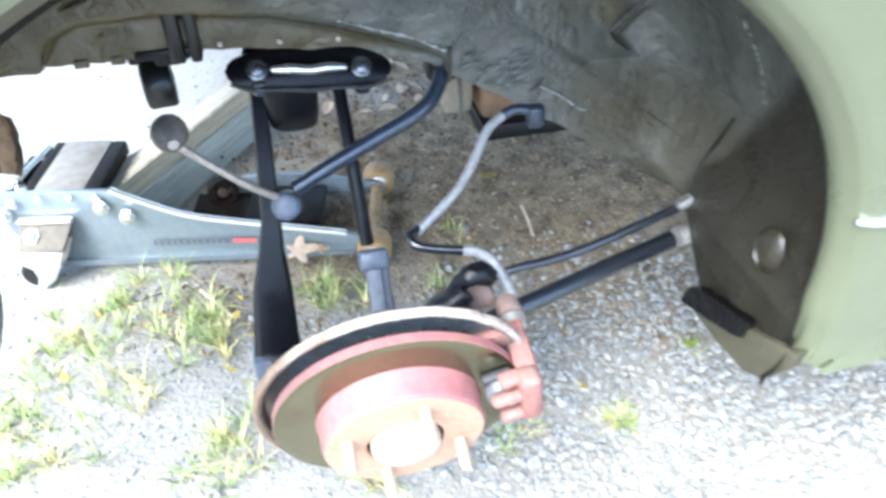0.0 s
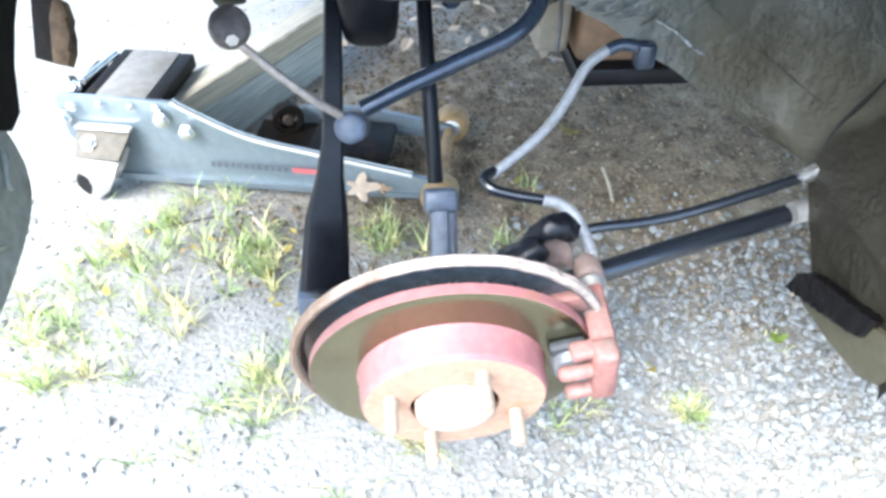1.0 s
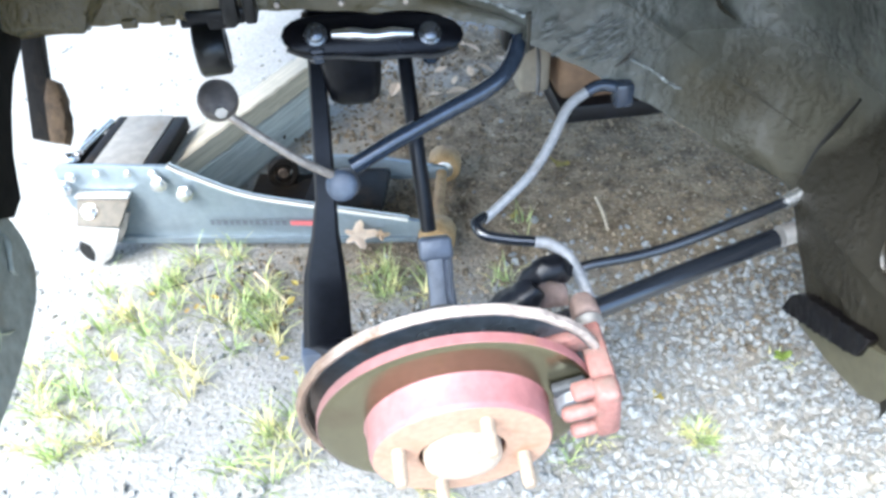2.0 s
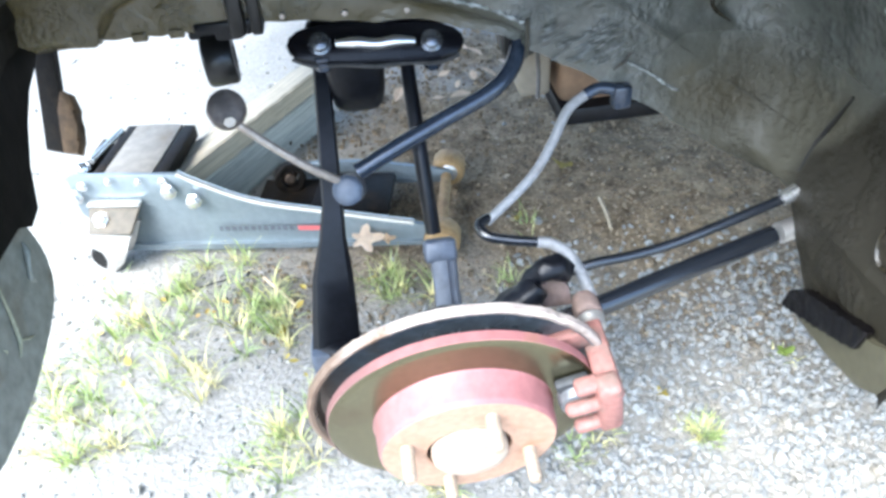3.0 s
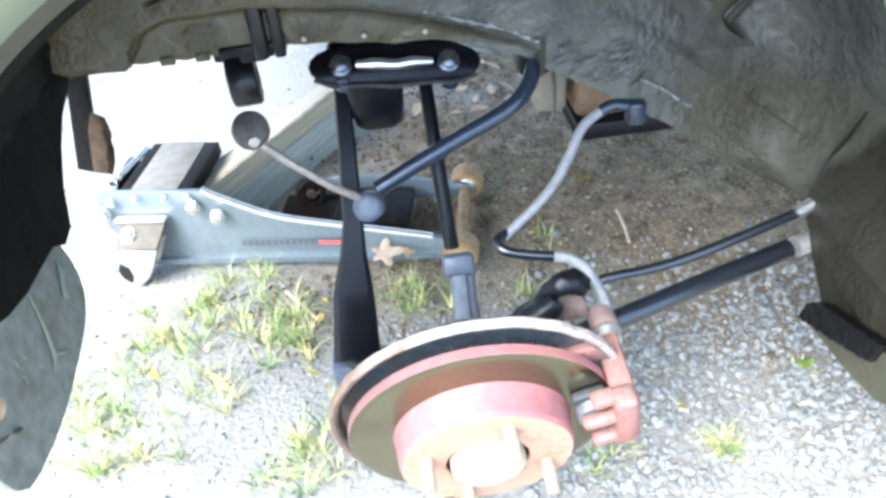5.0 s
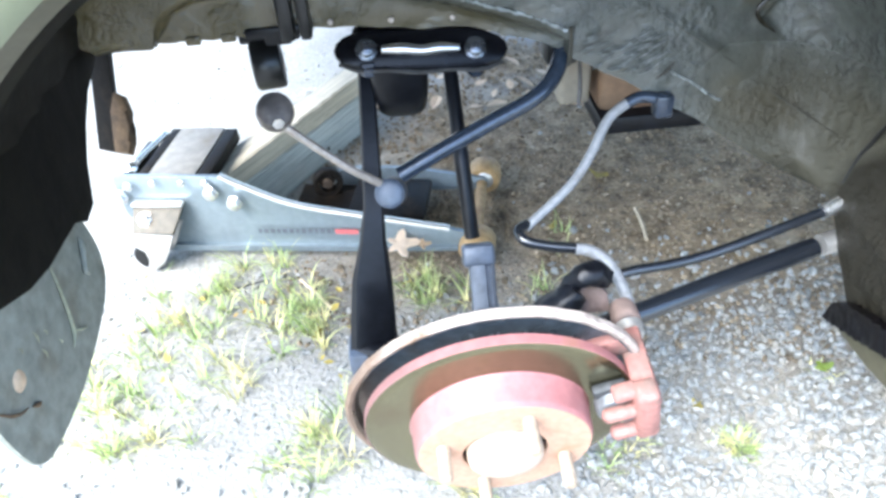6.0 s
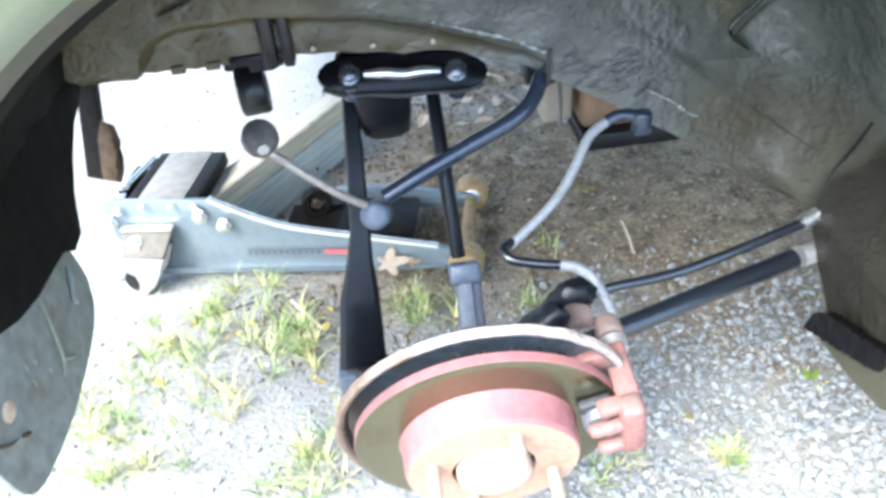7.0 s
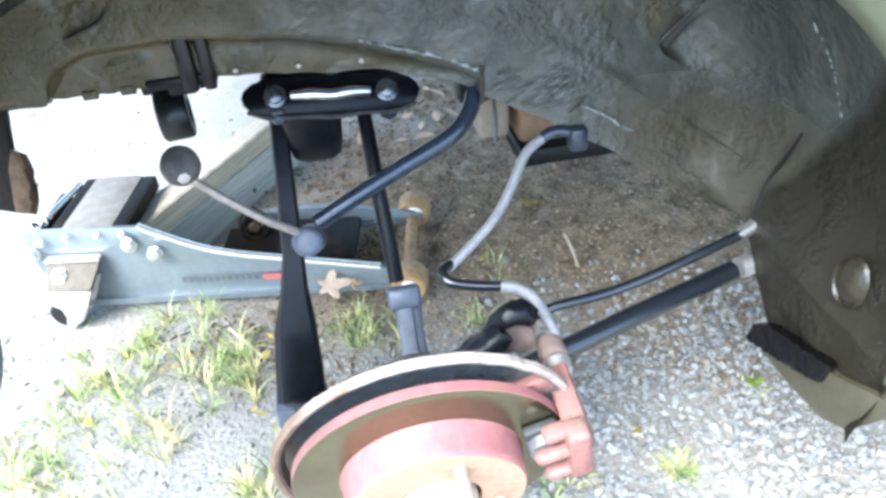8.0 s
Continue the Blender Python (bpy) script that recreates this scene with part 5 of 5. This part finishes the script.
    part("caster_wheel", bm, M_RUBBER, caster, "dark caster wheel")
    # print on the near plate: small dark bars for the maker's word, then a red block
    x, k = -0.436, 0
    while x < -0.306:
        w = 0.0085 if k % 3 else 0.0065
        bm = B()
        z = 0.0585 + (x + 0.436) * 0.012
        box(bm, (x, 0.5465, z), (x + w, 0.5478, z + 0.0085))
        part("print_bar", bm, M_LOGO_DARK, t)
        x, k = x + w + 0.0030, k + 1
    bm = B()
    box(bm, (-0.303, 0.5465, 0.0595), (-0.264, 0.5478, 0.0680))
    part("print_block", bm, M_LOGO_RED, t, "red printed block")


build_jack()


def build_timber():
    """A weathered beam on edge: three boards nailed together, running away under the car behind the jack."""
    a, far = Vector((-0.500, 0.612, 0.0)), Vector((-0.328, 1.000, 0.0))
    m = frame_matrix(a, (0, 0, 1), far - a)
    t = thing("timber_beam", "weathered grey timber beam standing on edge behind the jack", "timber", m)
    length = (far - a).length
    rng = np.random.default_rng(12)
    # one timber: lit tan top and shaded grey side put into board colours
    for lo, hi, out, mat in ((0.001, 0.046, 0.002, M_WOOD_GREY), (0.0468, 0.0885, 0.0, M_WOOD_GREY), (0.0893, 0.131, 0.001, M_WOOD)):
        bm = B()
        n = 24
        rings = []
        for k in range(n + 1):
            x = length * k / n
            dy, dz = 0.0008 * rng.normal(), 0.0007 * rng.normal()
            y0, y1, e = out + dy, 0.050 + dy, 0.0025
            rings.append([bm.verts.new((x, y, z)) for y, z in ((y0 + e, lo), (y0, lo + e), (y0, hi - e + dz), (y0 + e, hi + dz), (y1 - e, hi + dz), (y1, hi - e + dz), (y1, lo + e), (y1 - e, lo))])
        for r0, r1 in zip(rings, rings[1:]):
            for k in range(8):
                bm.faces.new((r0[k], r0[(k + 1) % 8], r1[(k + 1) % 8], r1[k]))
        bm.faces.new(rings[0])
        bm.faces.new(rings[-1])
        part("board", bm, mat, t, "tan top board in the lit tone" if mat is M_WOOD else "grey board in the shaded side's tone")
    for x, z in ((0.16, 0.068), (0.27, 0.030)):
        bm = B()
        lathe(bm, [(0, 0.0006), (0.003, 0.0004), (0.0045, -0.001), (0, -0.001)], 12, frame_matrix((x, -0.0006, z), (0, -1, 0)), close=False)
        part("knot", bm, M_RUST, t, "small dark knot")


build_timber()


# ---- loose things on the ground ----
def leaf_mesh(bm, size, curl, lobes):
    rim = []
    n = 26
    for k in range(n):
        a = 2 * math.pi * k / n
        r = size * (0.75 + 0.28 * math.cos(lobes * a)) * (0.75 + 0.25 * math.cos(a))
        rim.append(bm.verts.new((r * math.cos(a), r * math.sin(a) * 0.8, curl * (r / size) ** 2 * (0.5 + 0.5 * math.sin(3 * a)) + 0.004)))
    c = bm.verts.new((0, 0, 0.006))
    for k in range(n):
        bm.faces.new((c, rim[k], rim[(k + 1) % n]))
    bmesh.ops.solidify(bm, geom=bm.faces[:], thickness=0.0006)
    return bm


def build_leaves():
    for x, y, size, lobes, mat, label in ((-0.198, 0.538, 0.038, 5, M_LEAF_PALE, "curled pale dry leaf leaning on the jack"), (-0.158, 0.539, 0.015, 4, M_LEAF_DRY, "small dry tan leaf leaning on the jack"),
                                          (0.150, 0.800, 0.030, 3, M_LEAF_YELLOW, "yellow fallen leaf on the dirt"), (0.418, 0.335, 0.018, 4, M_LEAF_GREEN, "pale green fallen leaf on the gravel"),
                                          (0.055, 0.64, 0.014, 3, M_LEAF_YELLOW, "small yellow fallen leaf on the dirt"), (-0.30, 0.36, 0.016, 3, M_LEAF_YELLOW, "yellow fallen leaf in the grass"),
                                          (0.245, 0.262, 0.014, 4, M_LEAF_YELLOW, "small yellow leaf on the gravel")):
        bm = leaf_mesh(B(), size, 0.012, lobes)
        ob = mesh_object("fallen_leaf", bm, mat)
        ob.matrix_world = pose(x, y, 0.046 if 0.53 < y < 0.54 else 0.004, 48 if 0.53 < y < 0.54 else 8, 6, 20 if 0.53 < y < 0.54 else x * 900)
        tagged(ob, label, "leaf", "fallen leaves")
    for pts, label in ((((-0.352, 0.473, 0.022), (-0.325, 0.451, 0.018), (-0.292, 0.424, 0.008)), "pale dry straw lying in the grass"), (((0.205, 0.70, 0.006), (0.212, 0.655, 0.008), (0.216, 0.61, 0.006)), "short brown stick on the dirt")):
        bm = tube(B(), pts, 0.0028, 7)
        tagged(mesh_object("twig", bm, M_TWIG), label, "twig")
    bm = tube(B(), [(-0.515, 0.442, 0.004), (-0.47, 0.458, 0.008), (-0.42, 0.485, 0.006)], 0.0014, 6)
    tagged(mesh_object("dark_cord", bm, M_RUBBER), "thin dark cord lying on the grit", "cord")


build_leaves()


def build_gravel():
    """Loose stones, thick on the open gravel and thin on the shaded dirt."""
    rng = np.random.default_rng(4)
    t = (1 + 5 ** 0.5) / 2
    ico = np.array([(-1, t, 0), (1, t, 0), (-1, -t, 0), (1, -t, 0), (0, -1, t), (0, 1, t), (0, -1, -t), (0, 1, -t), (t, 0, -1), (t, 0, 1), (-t, 0, -1), (-t, 0, 1)]) / 1.9
    tri = np.array([(0, 11, 5), (0, 5, 1), (0, 1, 7), (0, 7, 10), (0, 10, 11), (1, 5, 9), (5, 11, 4), (11, 10, 2), (10, 7, 6), (7, 1, 8), (3, 9, 4), (3, 4, 2), (3, 2, 6), (3, 6, 8), (3, 8, 9), (4, 9, 5), (2, 4, 11), (6, 2, 10), (8, 6, 7), (9, 8, 1)])
    def scatter(name, mat, label, box_x, box_y, tries, limit, small, large, chance):
        verts, faces, count = [], [], 0
        for _ in range(tries):
            x, y = rng.uniform(*box_x), rng.uniform(*box_y)
            if count >= limit or rng.random() > chance(x, y):
                continue
            size = small + (large - small) * rng.random() ** 1.8
            turn = Euler(rng.uniform(0, 6.28, 3)).to_matrix()
            shape = ico * (1 + rng.uniform(-0.36, 0.36, (12, 1))) * (size * np.array((1.25, 1.0, 0.75)) * rng.uniform(0.7, 1.3, 3))
            z = 0.010 * noise.noise(Vector((x * 4, y * 4, 0))) + 0.004 * noise.noise(Vector((x * 14, y * 14, 3)))
            verts.append(shape @ np.array(turn).T + (x, y, z + size * 0.12))
            faces.append(tri + 12 * count)
            count += 1
        me = bpy.data.meshes.new(name)
        me.from_pydata(np.concatenate(verts).tolist(), [], np.concatenate(faces).tolist())
        me.materials.append(mat)
        tagged(new(name, me), label, "gravel", kind="stuff")

    def open_gravel(x, y):
        return 1 / (1 + math.exp(-(x - 0.06 + 0.12 * noise.noise(Vector((x * 5, y * 5, 2)))) / 0.05)) / (1 + math.exp((y - 0.425 - 0.30 * max(0, x - 0.2)) / 0.055))

    scatter("gravel", M_STONE, "loose blue-grey gravel stones", (0.0, 0.9), (-0.2, 0.8), 50000, 15500, 0.0020, 0.0070, open_gravel)
    scatter("pale_gravel", M_STONE, "sparse pale stones in the grit", (-1.1, 0.2), (-0.2, 1.9), 30000, 5000, 0.0016, 0.0055, lambda x, y: 0.28 if y < 0.5 and x < 0.1 else (0.06 if x < -0.3 else 0.012))
    scatter("dirt_grit", M_GRIT, "brown grit on packed dirt", (-0.4, 0.9), (0.35, 1.6), 60000, 15000, 0.0012, 0.0052, lambda x, y: 0.35 + 0.5 * max(0, noise.noise(Vector((x * 9, y * 9, 0)))))


build_gravel()


def build_grass():
    rng = np.random.default_rng(9)
    clumps = [(-0.335, 0.366, 0.075, 150), (-0.30, 0.42, 0.05, 70), (-0.565, 0.300, 0.10, 200), (-0.50, 0.38, 0.08, 130), (-0.60, 0.18, 0.10, 160), (-0.154, 0.472, 0.045, 110), (-0.243, 0.194, 0.05, 110), (-0.30, 0.10, 0.06, 90),
              (0.284, 0.210, 0.024, 120, 0.45), (0.418, 0.33, 0.012, 14, 0.4), (-0.061, 0.449, 0.025, 24), (-0.426, 0.521, 0.05, 60), (-0.472, 0.477, 0.05, 60), (-0.468, 0.173, 0.07, 110), (0.150, 0.178, 0.022, 40, 0.5),
              (0.110, 0.165, 0.025, 40, 0.55), (0.027, 0.49, 0.03, 24), (-0.10, 0.10, 0.06, 70), (-0.20, 0.29, 0.03, 40), (-0.40, 0.28, 0.05, 60), (0.07, 0.60, 0.03, 14)]
    verts, faces = [], []
    for cx, cy, spread, n, *short in clumps:
        tufts = [(cx + rng.normal(0, spread * 0.55), cy + rng.normal(0, spread * 0.55)) for _ in range(max(2, n // 12))]
        for _ in range(int(n * 1.2)):
            tx, ty = tufts[rng.integers(len(tufts))]
            x, y = tx + rng.normal(0, 0.006), ty + rng.normal(0, 0.006)
            out = math.atan2(y - ty, x - tx)
            lean = out + rng.normal(0, 0.6)
            length = rng.uniform(0.015, 0.068) * (short[0] if short else 1.0)
            bend = rng.uniform(0.3, 1.5)
            w = rng.uniform(0.0007, 0.0016)
            side = np.array((-math.sin(lean), math.cos(lean), 0)) * w
            base = len(verts)
            p = np.array((x, y, -0.004))
            for k in range(5):
                f = k / 4
                a = bend * f
                q = p + length * f * np.array((math.cos(lean) * math.sin(a), math.sin(lean) * math.sin(a), math.cos(a * 0.9)))
                ww = side * (1 - f ** 2 * 0.95)
                verts += [tuple(q - ww), tuple(q + ww)]
            for k in range(4):
                b = base + 2 * k
                faces.append((b, b + 1, b + 3, b + 2))
    me = bpy.data.meshes.new("grass")
    me.from_pydata(verts, [], faces)
    me.materials.append(M_GRASS)
    tagged(new("grass", me), "sparse green and yellowed grass tufts in grit", "grass", kind="stuff")


build_grass()


def build_leaf_litter(name, seed, count, box_x, box_y, small, large, mat, label):
    """Curled bits of fallen leaf, pointed at one end."""
    rng = np.random.default_rng(seed)
    bm = B()
    for _ in range(count):
        x, y = rng.uniform(*box_x), rng.uniform(*box_y)
        r, a, curl = rng.uniform(small, large), rng.uniform(0, 360), rng.uniform(0.1, 0.5)
        m = pose(x, y, 0.009 + 0.3 * r, rng.uniform(-18, 18), rng.uniform(-18, 18), a)
        rows = []
        for k, wide in enumerate((0.04, 0.42, 0.60, 0.52, 0.05)):
            u = (k - 2) * 0.6
            w = wide * rng.uniform(0.8, 1.2)
            rows.append([bm.verts.new(m @ Vector((r * u, r * v * w, r * (curl * abs(v) * w + 0.12 * u * u * curl)))) for v in (-1, 0, 1)])
        for p, q in zip(rows, rows[1:]):
            for k in range(2):
                bm.faces.new((p[k], q[k], q[k + 1], p[k + 1]))
    tagged(mesh_object(name, bm, mat), label, "leaf litter", kind="stuff")


build_leaf_litter("leaf_litter", 21, 90, (-0.35, 0.40), (1.05, 1.95), 0.010, 0.024, M_LEAF_DRY, "scattered yellowed leaf bits on the dirt")
build_leaf_litter("leaf_crumbs", 22, 110, (-0.05, 0.70), (0.40, 1.00), 0.002, 0.0055, M_TWIG, "small tan leaf crumbs on packed dirt")
build_leaf_litter("yellow_leaf_bits", 23, 26, (-0.66, -0.16), (0.22, 0.50), 0.003, 0.008, M_LEAF_YELLOW, "small yellow leaf bits among grass")
